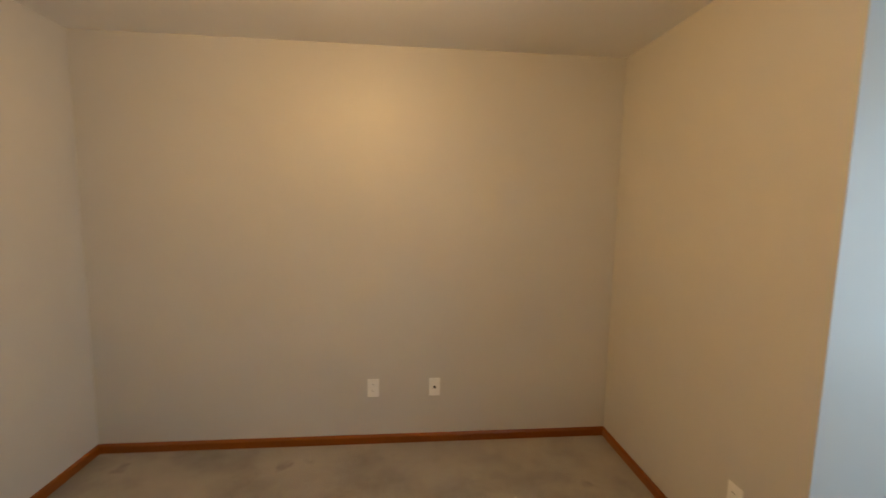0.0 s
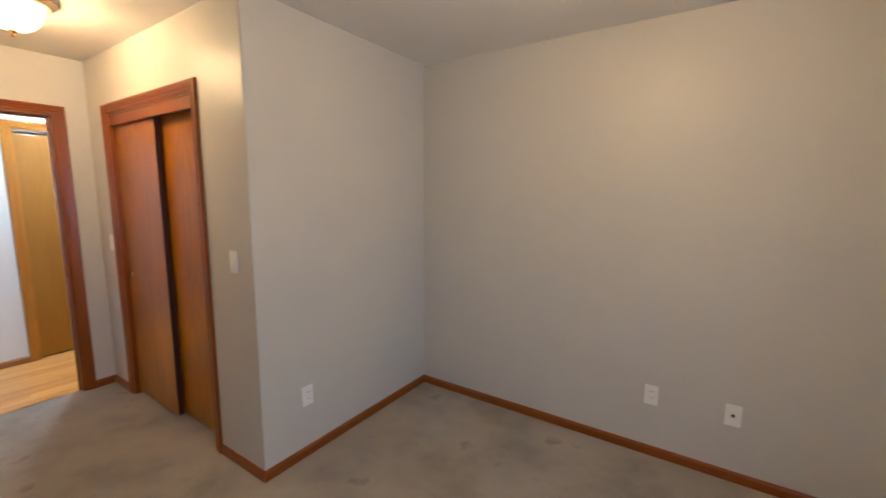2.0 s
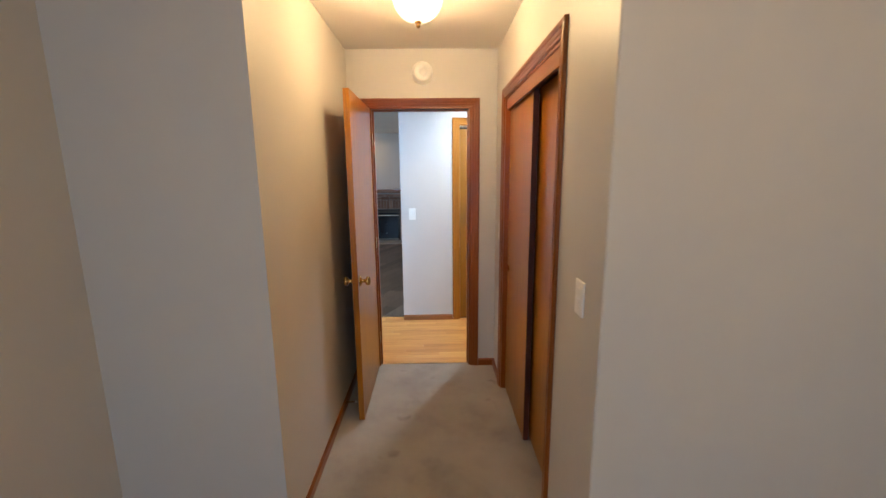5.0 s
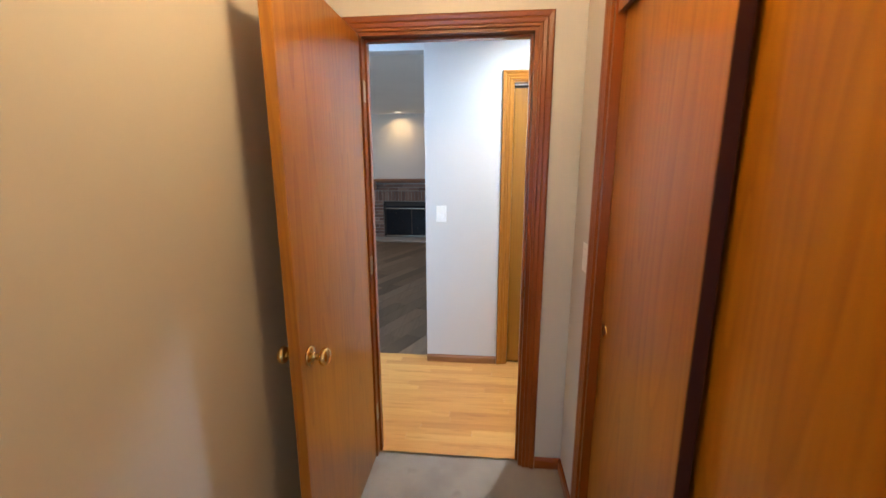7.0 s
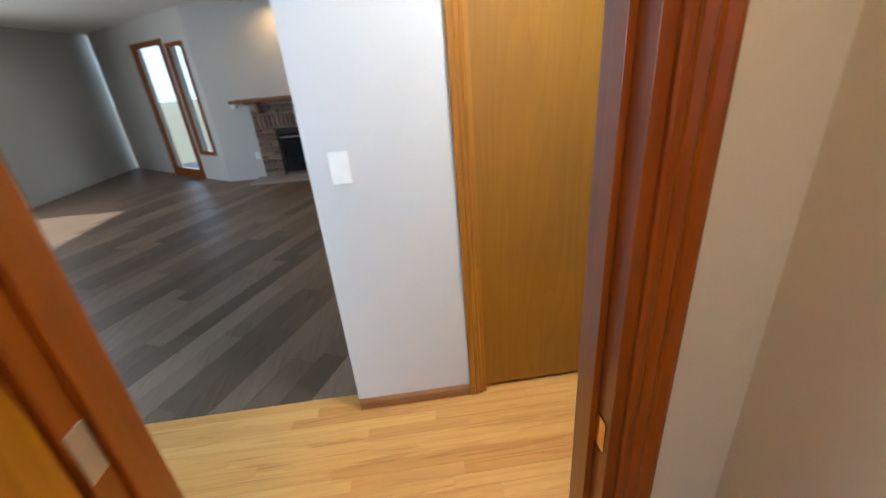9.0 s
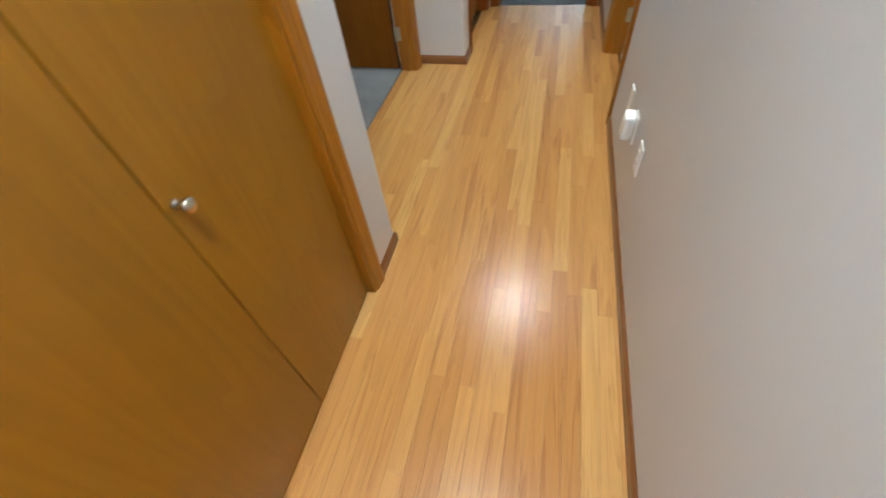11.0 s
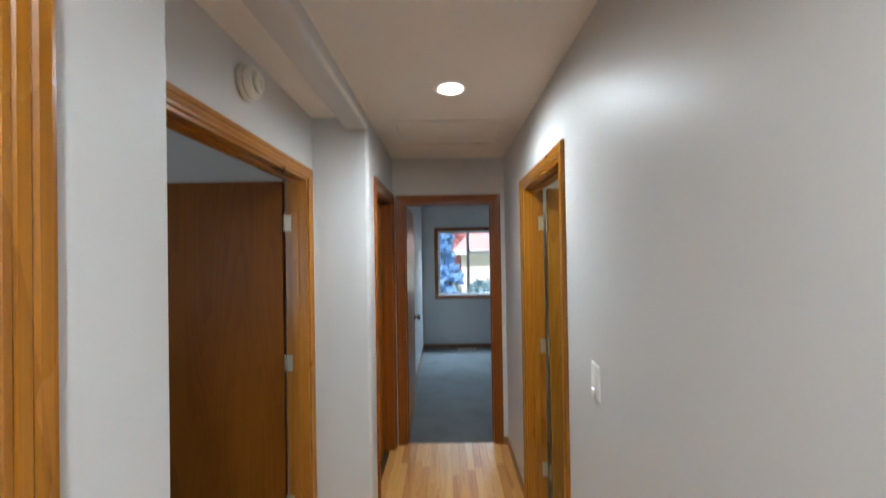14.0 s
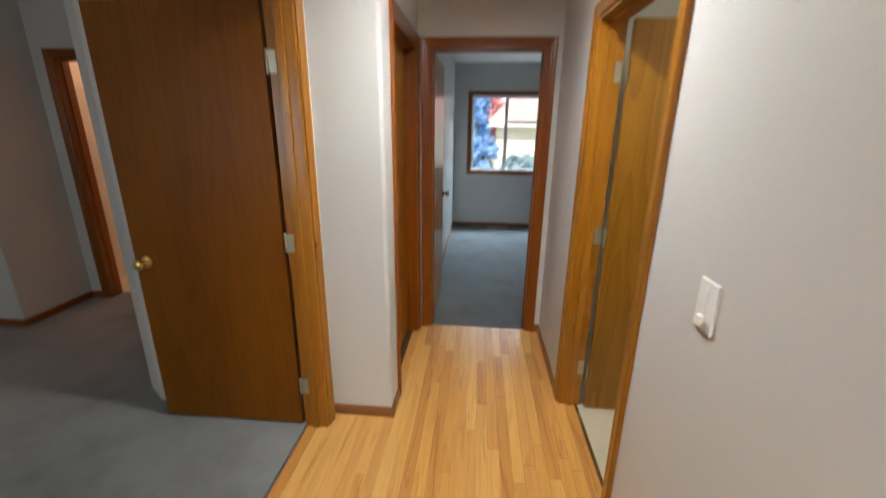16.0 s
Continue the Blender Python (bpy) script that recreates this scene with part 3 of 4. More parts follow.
baseboard("x", 0.0, 1, YP, D1[0] - 0.062, TRIM_Y)
baseboard("y", YP, 1, 0.0, XP + 0.012, TRIM_X)
baseboard("x", XP, 1, YS, YP, TRIM_Y)
baseboard("y", YS, 1, XP, 6.35, TRIM_X)
HB = "brown stained baseboard along the hall wall"
baseboard("x", HE - 0.003, -1, D1[1] + 0.062, DB[0] - 0.062, BASE_Y, label=HB)
baseboard("x", HE - 0.003, -1, DB[1] + 0.062, YE, BASE_Y, label=HB)
baseboard("x", HW, 1, -0.816, DF[0] - 0.062, BASE_Y, label=HB)
baseboard("x", HW, 1, DF[1] + 0.062, 1.034, BASE_Y, label=HB)
baseboard("y", 1.022, 1, AW, HW, BASE_X, label=HB)
baseboard("y", 2.750, -1, AW, HW + 0.012, BASE_X, label=HB)
baseboard("x", HW, 1, 2.750, DL[0] - 0.062, BASE_Y, label=HB)
baseboard("y", YE, -1, DE[1] + 0.062, HE, BASE_X, label=HB)
baseboard("x", -1.035, 1, YE + T, 7.35, BASE_Y, label=HB)
baseboard("y", 7.35, -1, -1.035, 2.2, BASE_X, label=HB)
baseboard("x", -4.17, 1, 3.48, 4.07, TRIM_Y)
baseboard("y", 3.48, -1, -5.2, -4.17, TRIM_X)
baseboard("y", 4.07, -1, -4.17, -4.065, TRIM_X)

# attic hatch and beam shadow line in the ceiling
bm = bmesh.new()
hx0, hx1, hy0, hy1 = -0.955, -0.225, 2.835, 3.400
for lo, hi in (((hx0, hy0), (hx1, hy0 + 0.035)), ((hx0, hy1 - 0.035), (hx1, hy1)), ((hx0, hy0 + 0.035), (hx0 + 0.035, hy1 - 0.035)), ((hx1 - 0.035, hy0 + 0.035), (hx1, hy1 - 0.035))):
    box(bm, (*lo, 2.428), (*hi, 2.4405), 0.002)
hatch = thing("attic_hatch", ((hx0 + hx1) / 2, (hy0 + hy1) / 2, 2.44), "painted attic access panel flush in the ceiling", "hatch")
part("frame", bm, CEIL, hatch)
part("panel", a_box((hx0 + 0.04, hy0 + 0.04, 2.4355), (hx1 - 0.04, hy1 - 0.04, 2.441), 0.001), CEIL, hatch)

# ---------------- doors ----------------
# bedroom door, open into the passage
d = thing("door_1", (0, (D1[0] + D1[1]) / 2, 0), "red-brown stained flush wooden door, standing open", "door", kind="structure")
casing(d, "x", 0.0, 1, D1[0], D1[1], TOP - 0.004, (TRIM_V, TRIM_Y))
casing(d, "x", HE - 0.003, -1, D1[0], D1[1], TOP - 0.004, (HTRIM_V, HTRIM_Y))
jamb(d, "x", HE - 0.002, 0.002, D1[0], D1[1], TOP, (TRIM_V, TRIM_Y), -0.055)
slab(d, (0.012, -0.972, 0.012), (0.757, -0.937, 2.030), OAKRED, (0.693, 0.915), ((-0.937, 1), (-0.972, -1)), "y")
for z in (0.25, 1.03, 1.81):
    hinge(d, 0.004, -0.980, z, ((-0.032, D1[0] + 0.0182), (0.001, D1[0] + 0.0205)))

part("strike_plate", a_box((-0.048, D1[1] - 0.0205, 0.885), (-0.008, D1[1] - 0.0182, 0.945), 0.0005), BRASS, d, "small brass strike plate")

# sliding closet doors
d = thing("door_2", ((CL[0] + CL[1]) / 2, 0, 0), "red-brown stained sliding closet doors, slightly parted", "closet door", kind="structure")
casing(d, "y", 0.0, -1, CL[0], CL[1], TOP - 0.004, (TRIM_V, TRIM_X))
jamb(d, "y", -0.002, T + 0.002, CL[0], CL[1], TOP, (TRIM_V, TRIM_X))
part("valance", a_box((CL[0] + 0.018, 0.004, 1.960), (CL[1] - 0.018, 0.022, 2.027), 0.002), TRIM_X, d, "stained head board hiding the track")
front = part("sliding_door", a_box((CL[0] + 0.020, 0.030, 0.014), (0.995, 0.062, 1.985), 0.002), OAKRED, d)
# dark red-brown edge strip, with the shadow of the gap painted into its colour
part("edge_band", a_box((0.9952, 0.0305, 0.016), (0.9962, 0.0615, 1.983)), plain("dark_red_shaded_edge", (0.06, 0.012, 0.006), 0.5), front, "dark red-brown door edge with gap shadow painted in")
part("sliding_door", a_box((0.955, 0.074, 0.014), (CL[1] - 0.019, 0.106, 1.985), 0.002), OAKRED, d)
bm = turned(bmesh.new(), ((0, 0.001), (0.013, 0.0012), (0.018, 0.003), (0.0225, 0.003), (0.024, 0.0005), (0.024, -0.004), (0, -0.004)), m_to((0.425, 0.030, 0.92), (0, -1, 0)))
smooth(part("finger_pull", bm, BRASS, front, "round brass finger pull"))
part("track", a_box((CL[0] + 0.02, 0.028, 1.992), (CL[1] - 0.02, 0.108, 2.024)), DARKMETAL, d)

# bifold closet in the hall
d = thing("door_3", (HW, (DF[0] + DF[1]) / 2, 0), "golden-brown bifold closet door, closed", "closet door", kind="structure")
casing(d, "x", HW, 1, DF[0], DF[1], TOP - 0.004, (HTRIM_V, HTRIM_Y))
jamb(d, "x", HW - T - 0.002, HW + 0.002, DF[0], DF[1], TOP, (HTRIM_V, HTRIM_Y))
mid = 0.272
part("bifold_panel", a_box((HW - 0.060, DF[0] + 0.022, 0.014), (HW - 0.028, mid - 0.002, 1.992), 0.002), BIFOLD, d)
p2 = part("bifold_panel", a_box((HW - 0.060, mid + 0.002, 0.014), (HW - 0.028, DF[1] - 0.022, 1.992), 0.002), BIFOLD, d)
smooth(part("knob", turned(bmesh.new(), ((0.0, 0.0), (0.011, 0.0), (0.010, 0.004), (0.007, 0.008), (0.007, 0.015), (0.013, 0.021), (0.0158, 0.028), (0.013, 0.034), (0.0, 0.037)), m_to((HW - 0.028, 0.300, 0.905), (1, 0, 0))), NICKEL, p2, "small metal knob"))
part("bifold_track", a_box((HW - 0.062, DF[0] + 0.02, 2.010), (HW - 0.028, DF[1] - 0.02, 2.026)), NICKEL, d)
# no real part: dark strip standing in for the shade above the panels
part("closet_dark", a_box((HW - 0.085, DF[0] + 0.02, 1.980), (HW - 0.065, DF[1] - 0.02, 2.026)), DARKMETAL, d)

# alcove bedroom door, open into the west room
d = thing("door_4", (AW, (DC[0] + DC[1]) / 2, 0), "dark brown flush wooden door, standing open", "door", kind="structure")
casing(d, "x", AW, 1, DC[0], DC[1], TOP_FAR - 0.004, (HTRIM_V, HTRIM_Y))
jamb(d, "x", AW - T - 0.002, AW + 0.002, DC[0], DC[1], TOP_FAR, (HTRIM_V, HTRIM_Y), AW - 0.060)
slab(d, (AW - T - 0.795, 2.630, 0.012), (AW - T - 0.024, 2.665, 2.048), WALNUT, (AW - T - 0.735, 0.905), ((2.630, -1), (2.665, 1)), "y")
for z in (0.25, 1.03, 1.81):
    hinge(d, AW - T - 0.010, 2.624, z, ((AW - T - 0.004, DC[1] - 0.0205), (AW - T + 0.030, DC[1] - 0.0182)))

# linen door, closed
d = thing("door_5", (HW, (DL[0] + DL[1]) / 2, 0), "brown stained flush door, closed, in a hall recess", "door", kind="structure")
casing(d, "x", HW, 1, DL[0], DL[1], TOP_FAR - 0.004, (TRIM_V, TRIM_Y))
jamb(d, "x", HW - T - 0.002, HW + 0.002, DL[0], DL[1], TOP_FAR, (TRIM_V, TRIM_Y), HW - 0.062)
part("door_leaf", a_box((HW - T, DL[0] + 0.021, 0.012), (HW - T + 0.035, DL[1] - 0.021, 2.045), 0.002), OAKRED, d)

# end door, open into the north room
d = thing("door_6", ((DE[0] + DE[1]) / 2, YE, 0), "brown stained flush door, standing open", "door", kind="structure")
casing(d, "y", YE, -1, DE[0], DE[1], TOP_FAR - 0.004, (TRIM_V, TRIM_X))
casing(d, "y", YE + T, 1, DE[0], DE[1], TOP_FAR - 0.004, (TRIM_V, TRIM_X))
jamb(d, "y", YE - 0.002, YE + T + 0.002, DE[0], DE[1], TOP_FAR, (TRIM_V, TRIM_X), YE + 0.055)
slab(d, (-1.004, YE + T + 0.014, 0.012), (-0.969, YE + T + 0.765, 2.048), OAKRED, (YE + T + 0.70, 0.955), ((-0.969, 1),), "x", NICKEL)
for z in (0.25, 1.03, 1.81):
    hinge(d, -0.963, YE + T + 0.009, z, ((DE[0] + 0.0182, YE + T - 0.031), (DE[0] + 0.0205, YE + T + 0.003)))

# bathroom door, open into the bathroom
d = thing("door_7", (HE, (DB[0] + DB[1]) / 2, 0), "brown oak flush door, standing open", "door", kind="structure")
casing(d, "x", HE - 0.003, -1, DB[0], DB[1], TOP - 0.004, (HTRIM_V, HTRIM_Y))
jamb(d, "x", HE - 0.005, 0.002, DB[0], DB[1], TOP, (HTRIM_V, HTRIM_Y), -0.055)
slab(d, (0.022, 2.918, 0.012), (0.78, 2.953, 2.025), wood("oak_door_veneer", (0.20, 0.078, 0.005), (0.28, 0.115, 0.008), (0.37, 0.165, 0.018), "z", 0.34, 0.9, 0.1), (0.72, 0.915), ((2.918, -1),), "y")
for z in (0.25, 1.03, 1.81):
    hinge(d, 0.009, 2.913, z, ((-0.031, DB[1] - 0.0205), (0.003, DB[1] - 0.0182)))

# far doorway in the west room
d = thing("doorway_8", (-3.5, 4.07, 0), "red-brown cased doorway without a leaf", "doorway", kind="structure")
casing(d, "y", 4.07, -1, -4.00, -3.20, TOP - 0.004, (TRIM_V, TRIM_X))
jamb(d, "y", 4.068, 4.187, -4.00, -3.20, TOP, (TRIM_V, TRIM_X), 4.13)

# ---------------- windows ----------------
def sash_window(name, x0, x1, z0, z1, y, label):
    w = thing(name, ((x0 + x1) / 2, y, z0), label, "window", kind="structure")
    casing(w, "y", y, -1, x0, x1, z1, (TRIM_V, TRIM_X), z0, True)
    xm = -0.245
    for nm, lo, hi in (("window_frame", (x0, z0), (x0 + 0.035, z1)), ("window_frame", (x1 - 0.035, z0), (x1, z1)),
                       ("window_frame", (x0 + 0.035, z0), (x1 - 0.035, z0 + 0.035)), ("window_frame", (x0 + 0.035, z1 - 0.035), (x1 - 0.035, z1)),
                       ("mullion", (xm - 0.024, z0 + 0.035), (xm + 0.024, z1 - 0.035)), ("sash_rail", (xm + 0.024, 1.60), (x1 - 0.035, 1.64))):
        part(nm, a_box((lo[0], y + 0.045, lo[1]), (hi[0], y + 0.085, hi[1]), 0.002), WHITEFRAME, w)
    for a, b in ((x0 + 0.03, xm - 0.02), (xm + 0.02, x1 - 0.03)):
        pane = part("pane", a_box((a, y + 0.060, z0 + 0.03), (b, y + 0.064, z1 - 0.03)), GLASS, w)
        pane.visible_shadow = False
    return w


sash_window("window_1", -0.765, 0.75, 0.895, 1.995, 7.35, "white sliding window in a brown wood casing")

w = thing("window_2", bay_pt(0.41, 0, 0.45), "tall narrow window in brown wood trim", "window", kind="structure")
for s0, s1, z0, z1 in ((0.16, 0.22, 0.41, 2.04), (0.60, 0.66, 0.41, 2.04), (0.22, 0.60, 0.41, 0.47), (0.22, 0.60, 1.98, 2.04)):
    part("window_frame", bay_box(s0, s1, -0.02, 0.018, z0, z1), TRIM_V, w)
part("pane", bay_box(0.21, 0.61, -0.06, -0.055, 0.46, 1.99), GLASS, w).visible_shadow = False
w = thing("window_3", bay_pt(1.25, 0, 0.0), "glazed door in brown wood trim", "window", kind="structure")
for s0, s1, z0, z1 in ((0.74, 0.84, 0, 2.12), (1.70, 1.80, 0, 2.12), (0.84, 1.70, 2.04, 2.12), (0.84, 1.70, 0, 0.14)):
    part("window_frame", bay_box(s0, s1, -0.03, 0.018, z0, z1), TRIM_V, w)
part("pane", bay_box(0.83, 1.71, -0.06, -0.055, 0.13, 2.05), GLASS, w).visible_shadow = False

# distance outside the north window: ground, a pale house, a blue spruce and a red maple
structure("ground", a_box((-60, -60, -0.6), (60, 90, -0.45)), plain("lawn_ground", (0.26, 0.28, 0.22), 0.95), "grass around the house")


def leaf_cloud(bm, pts, size, rnd):
    for c in pts:
        n = Vector((rnd.gauss(0, 1), rnd.gauss(0, 1), rnd.gauss(0, 1))).normalized()
        a = n.orthogonal().normalized() * size * rnd.uniform(0.6, 1.3)
        b = n.cross(a).normalized() * size * rnd.uniform(0.4, 0.9)
        bm.faces.new([bm.verts.new(c + p) for p in (a, b, -a, -b)])


def leaf_material(name, color):
    """Thin leaves: part of the light comes through them."""
    m, N, L, b = material(name, 0.6, spec=0.2)
    n = noise_node(N, L, coords(N, L), 9, 3)
    r = ramp(N, [(0.3, [c * 0.85 for c in color]), (0.7, color)])
    L.new(n.outputs["Fac"], r.inputs["Fac"])
    L.new(r.outputs["Color"], b.inputs["Base Color"])
    tr = N.new("ShaderNodeBsdfTranslucent")
    L.new(r.outputs["Color"], tr.inputs["Color"])
    mx = N.new("ShaderNodeMixShader")
    mx.inputs["Fac"].default_value = 0.45
    L.new(b.outputs["BSDF"], mx.inputs[1])
    L.new(tr.outputs["BSDF"], mx.inputs[2])
    L.new(mx.outputs["Shader"], N["Material Output"].inputs["Surface"])
    return m


def limb(bm, p, q, r0, r1, steps=7):
    d = (q - p)
    turned(bm, ((r0, 0), ((r0 + r1) / 2, d.length * 0.5), (r1, d.length)), m_to(p, d), steps)


def leafy_tree(name, x, y, h, r, mat, bark, label, n, rnd):
    t = thing(name, (x, y, -0.45), label, "tree")
    bm, base = bmesh.new(), Vector((x, y, -0.45))
    top = base + Vector((0.1, 0, h * 0.55))
    limb(bm, base, top, 0.12, 0.05)
    pts = []
    for k in range(14):
        a, e = rnd.uniform(0, 6.28), rnd.uniform(0.1, 1.2)
        st = base.lerp(top, rnd.uniform(0.35, 1.0))
        tip = st + Vector((math.cos(a) * math.cos(e), math.sin(a) * math.cos(e), math.sin(e))) * r * rnd.uniform(0.6, 1.1)
        limb(bm, st, tip, 0.035, 0.008, 5)
        for _ in range(n // 14):
            c = st.lerp(tip, rnd.uniform(0.35, 1.1))
            pts.append(c + Vector((rnd.gauss(0, 1), rnd.gauss(0, 1), rnd.gauss(0, 1))) * r * 0.16)
    part("trunk", bm, bark, t)
    cr = bmesh.new()
    leaf_cloud(cr, pts, 0.12, rnd)
    part("crown", cr, mat, t)


def spruce(x, y, h, r, mat, bark, rnd):
    t = thing("spruce_tree", (x, y, -0.45), "blue-green spruce tree outside the window", "tree")
    bm, base = bmesh.new(), Vector((x, y, -0.45))
    limb(bm, base, base + Vector((0, 0, h)), 0.11, 0.015)
    pts = []
    for k in range(90):
        f = rnd.uniform(0.04, 0.98)
        a, ln = rnd.uniform(0, 6.28), r * (1 - f) * rnd.uniform(0.7, 1.1) + 0.05
        st = base + Vector((0, 0, h * f))
        tip = st + Vector((math.cos(a) * ln, math.sin(a) * ln, -0.22 * ln))
        limb(bm, st, tip, 0.02, 0.004, 4)
        pts += [st.lerp(tip, rnd.uniform(0.15, 1.05)) + Vector((rnd.gauss(0, 1), rnd.gauss(0, 1), rnd.gauss(0, 1))) * 0.05 for _ in range(60)]
    part("trunk", bm, bark, t)
    cr = bmesh.new()
    leaf_cloud(cr, pts, 0.10, rnd)
    part("crown", cr, mat, t)


rnd = random.Random(3)
BARK = plain("tree_bark", (0.10, 0.075, 0.055), 0.9)
# leaf and spruce bark colours are lightened to paint in the outdoor glare
spruce(-0.72, 11.6, 3.6, 0.75, leaf_material("washed_out_needles", (0.42, 0.68, 0.97)), plain("washed_out_bark", (0.26, 0.33, 0.40), 0.9), rnd)
leafy_tree("maple_tree", -0.45, 21.5, 5.4, 1.5, leaf_material("washed_out_maple_leaves", (0.95, 0.62, 0.64)), BARK, "red-leaved maple tree outside the window", 5000, rnd)
leafy_tree("shrub", 0.62, 13.0, 1.6, 0.55, leaf_material("washed_out_shrub_leaves", (0.38, 0.55, 0.62)), BARK, "green shrub outside the window", 1400, rnd)
structure("backdrop_north", a_box((-30, 45, -0.4), (30, 45.2, 25)), glowing("hazy_sky_north", (0.64, 0.82, 1.0), 1.5), "hazy pale blue sky beyond the trees")
structure("backdrop_west", a_box((-60.2, -40, -0.4), (-60, 30, 25)), glowing("hazy_sky_west", (0.45, 0.70, 1.0), 1.3), "hazy blue sky beyond the bay window")
hs = thing("house", (2.0, 21.0, -0.45), "cream-sided neighbouring house with a white eave and reddish roof", "house")
SIDING = plain("cream_siding", (0.90, 0.86, 0.74), 0.7)
part("wall", a_box((-1.5, 20.0, -0.5), (9.0, 26.0, 1.75)), SIDING, hs)
for k in range(12):
    part("siding_board", a_box((-1.51, 19.985, -0.4 + k * 0.18), (9.01, 20.0, -0.245 + k * 0.18), 0.004), SIDING, hs)
part("eave", a_box((-1.9, 19.5, 1.75), (9.4, 20.2, 1.98), 0.01), WHITEFRAME, hs, "white eave board")
bm = bmesh.new()
vs = [bm.verts.new(p) for p in ((-1.9, 19.5, 1.985), (9.4, 19.5, 1.985), (9.4, 26.5, 1.985), (-1.9, 26.5, 1.985), (0.5, 23.0, 4.4), (7.0, 23.0, 4.4))]
for f in ((0, 1, 5, 4), (1, 2, 5), (2, 3, 4, 5), (3, 0, 4), (3, 2, 1, 0)):
    bm.faces.new([vs[k] for k in f])
part("roof", bm, plain("reddish_shingles", (0.62, 0.42, 0.42), 0.9), hs)
part("window", a_box((3.0, 19.97, 0.5), (4.2, 20.02, 1.5), 0.004), BLACKGLASS, hs)
hs.location += Vector((1.6, 0, -0.25))

# ---------------- lamps and fixtures ----------------
def dome_lamp(loc, label):
    x, y, z = loc
    m = Matrix.Translation((x, y, z)) @ pose(0, 0, 0, 180)
    t = thing("ceiling_lamp", loc, label, "ceiling lamp")
    smooth(part("base_ring", turned(bmesh.new(), ((0, 0.0), (0.172, 0.0), (0.178, 0.006), (0.172, 0.014), (0.158, 0.018), (0.154, 0.028), (0.146, 0.033), (0.138, 0.030), (0, 0.030)), m, 48), plain("pale_brass", (0.72, 0.58, 0.40), 0.38, 0.4), t, "ribbed pale brass ring"))
    dome = [(0.124 * math.cos(a) ** 0.8, 0.030 + 0.128 * math.sin(a)) for a in [k * math.pi / 2 / 12 for k in range(12)]] + [(0.0, 0.158)]
    smooth(part("shade", turned(bmesh.new(), dome, m, 48), FROST, t, "lit frosted glass bowl")).visible_shadow = False
    smooth(part("finial", turned(bmesh.new(), ((0, 0.155), (0.016, 0.157), (0.018, 0.162), (0.010, 0.166), (0.008, 0.172), (0.011, 0.178), (0.007, 0.185), (0, 0.188)), m, 20), BRASS, t))


dome_lamp((1.0, -0.54, 2.44), "brass-ringed frosted glass ceiling lamp, switched on")


def can_lamp(x, y, mat):
    t = thing("recessed_light", (x, y, 2.44), "round white recessed ceiling light, switched on", "recessed light", "recessed lights")
    m = Matrix.Translation((x, y, 2.44)) @ pose(0, 0, 0, 180)
    smooth(part("trim_ring", turned(bmesh.new(), ((0.062, -0.001), (0.062, 0.004), (0.074, 0.006), (0.084, 0.003), (0.086, -0.001)), m, 40), PLASTIC, t))
    smooth(part("lens", turned(bmesh.new(), ((0, 0.003), (0.063, 0.003), (0.063, -0.001), (0, -0.001)), m, 40), mat, t, "glowing round lens")).visible_shadow = False


can_lamp(-0.586, 2.354, CANGLOW)
can_lamp(-0.588, 0.04, CANGLOW)
can_lamp(-6.05, -2.02, FROST)


def detector(loc, normal, r, label):
    t = thing("smoke_detector", loc, label, "smoke detector")
    m = m_to(loc, normal)
    smooth(part("base", turned(bmesh.new(), ((0, 0), (r, 0), (r, 0.010), (r * 0.96, 0.012), (0, 0.012)), m, 40), PLASTIC, t))
    smooth(part("cover", turned(bmesh.new(), ((0, 0.012), (r * 0.90, 0.012), (r * 0.90, 0.016), (r * 0.86, 0.030), (r * 0.74, 0.038), (r * 0.42, 0.041), (r * 0.38, 0.038), (r * 0.22, 0.038), (r * 0.18, 0.042), (0, 0.043)), m, 40), PLASTIC, t))


detector((0.0, -0.549, 2.277), (1, 0, 0), 0.078, "round white plastic smoke detector above a door")
t = thing("smoke_detector", (AW, 1.945, 2.312), "thick off-white smoke detector with a raised ring above a doorway", "smoke detector")
m = m_to((AW, 1.945, 2.312), (1, 0, 0))
IVORY = plain("aged_white_plastic", (0.80, 0.76, 0.66), 0.4)
smooth(part("base", turned(bmesh.new(), ((0, 0), (0.072, 0), (0.072, 0.014), (0.069, 0.017), (0, 0.017)), m, 40), IVORY, t))
smooth(part("cover", turned(bmesh.new(), ((0, 0.019), (0.066, 0.019), (0.065, 0.032), (0.058, 0.044), (0.046, 0.050), (0.043, 0.046), (0, 0.046)), m, 40), IVORY, t))
smooth(part("raised_ring", turned(bmesh.new(), ((0.016, 0.046), (0.038, 0.046), (0.038, 0.058), (0.034, 0.064), (0.022, 0.064), (0.017, 0.058), (0.016, 0.046)), m, 32), IVORY, t))
smooth(part("test_button", turned(bmesh.new(), ((0, 0.047), (0.011, 0.047), (0.011, 0.056), (0.009, 0.058), (0, 0.058)), m, 24), IVORY, t))

plate("light_switch", (1.862, 0.0, 1.16), (0, -1, 0), "white rocker light switch on the passage wall", "light switch", "rocker")
plate("light_switch", (0.222, 0.0, 1.14), (0, -1, 0), "white rocker light switch beside closet trim", "light switch", "rocker")
plate("light_switch", (HW, -0.702, 1.147), (1, 0, 0), "white rocker light switch on the hall wall", "light switch", "rocker")
plate("light_switch", (HE - 0.003, 1.745, 1.19), (-1, 0, 0), "white slide dimmer switch beside a doorway", "light switch", "slider")
plate("wall_outlet", (3.669, YN, 0.369), (0, -1, 0), "white duplex outlet low on the bedroom wall", "outlet", "outlet")
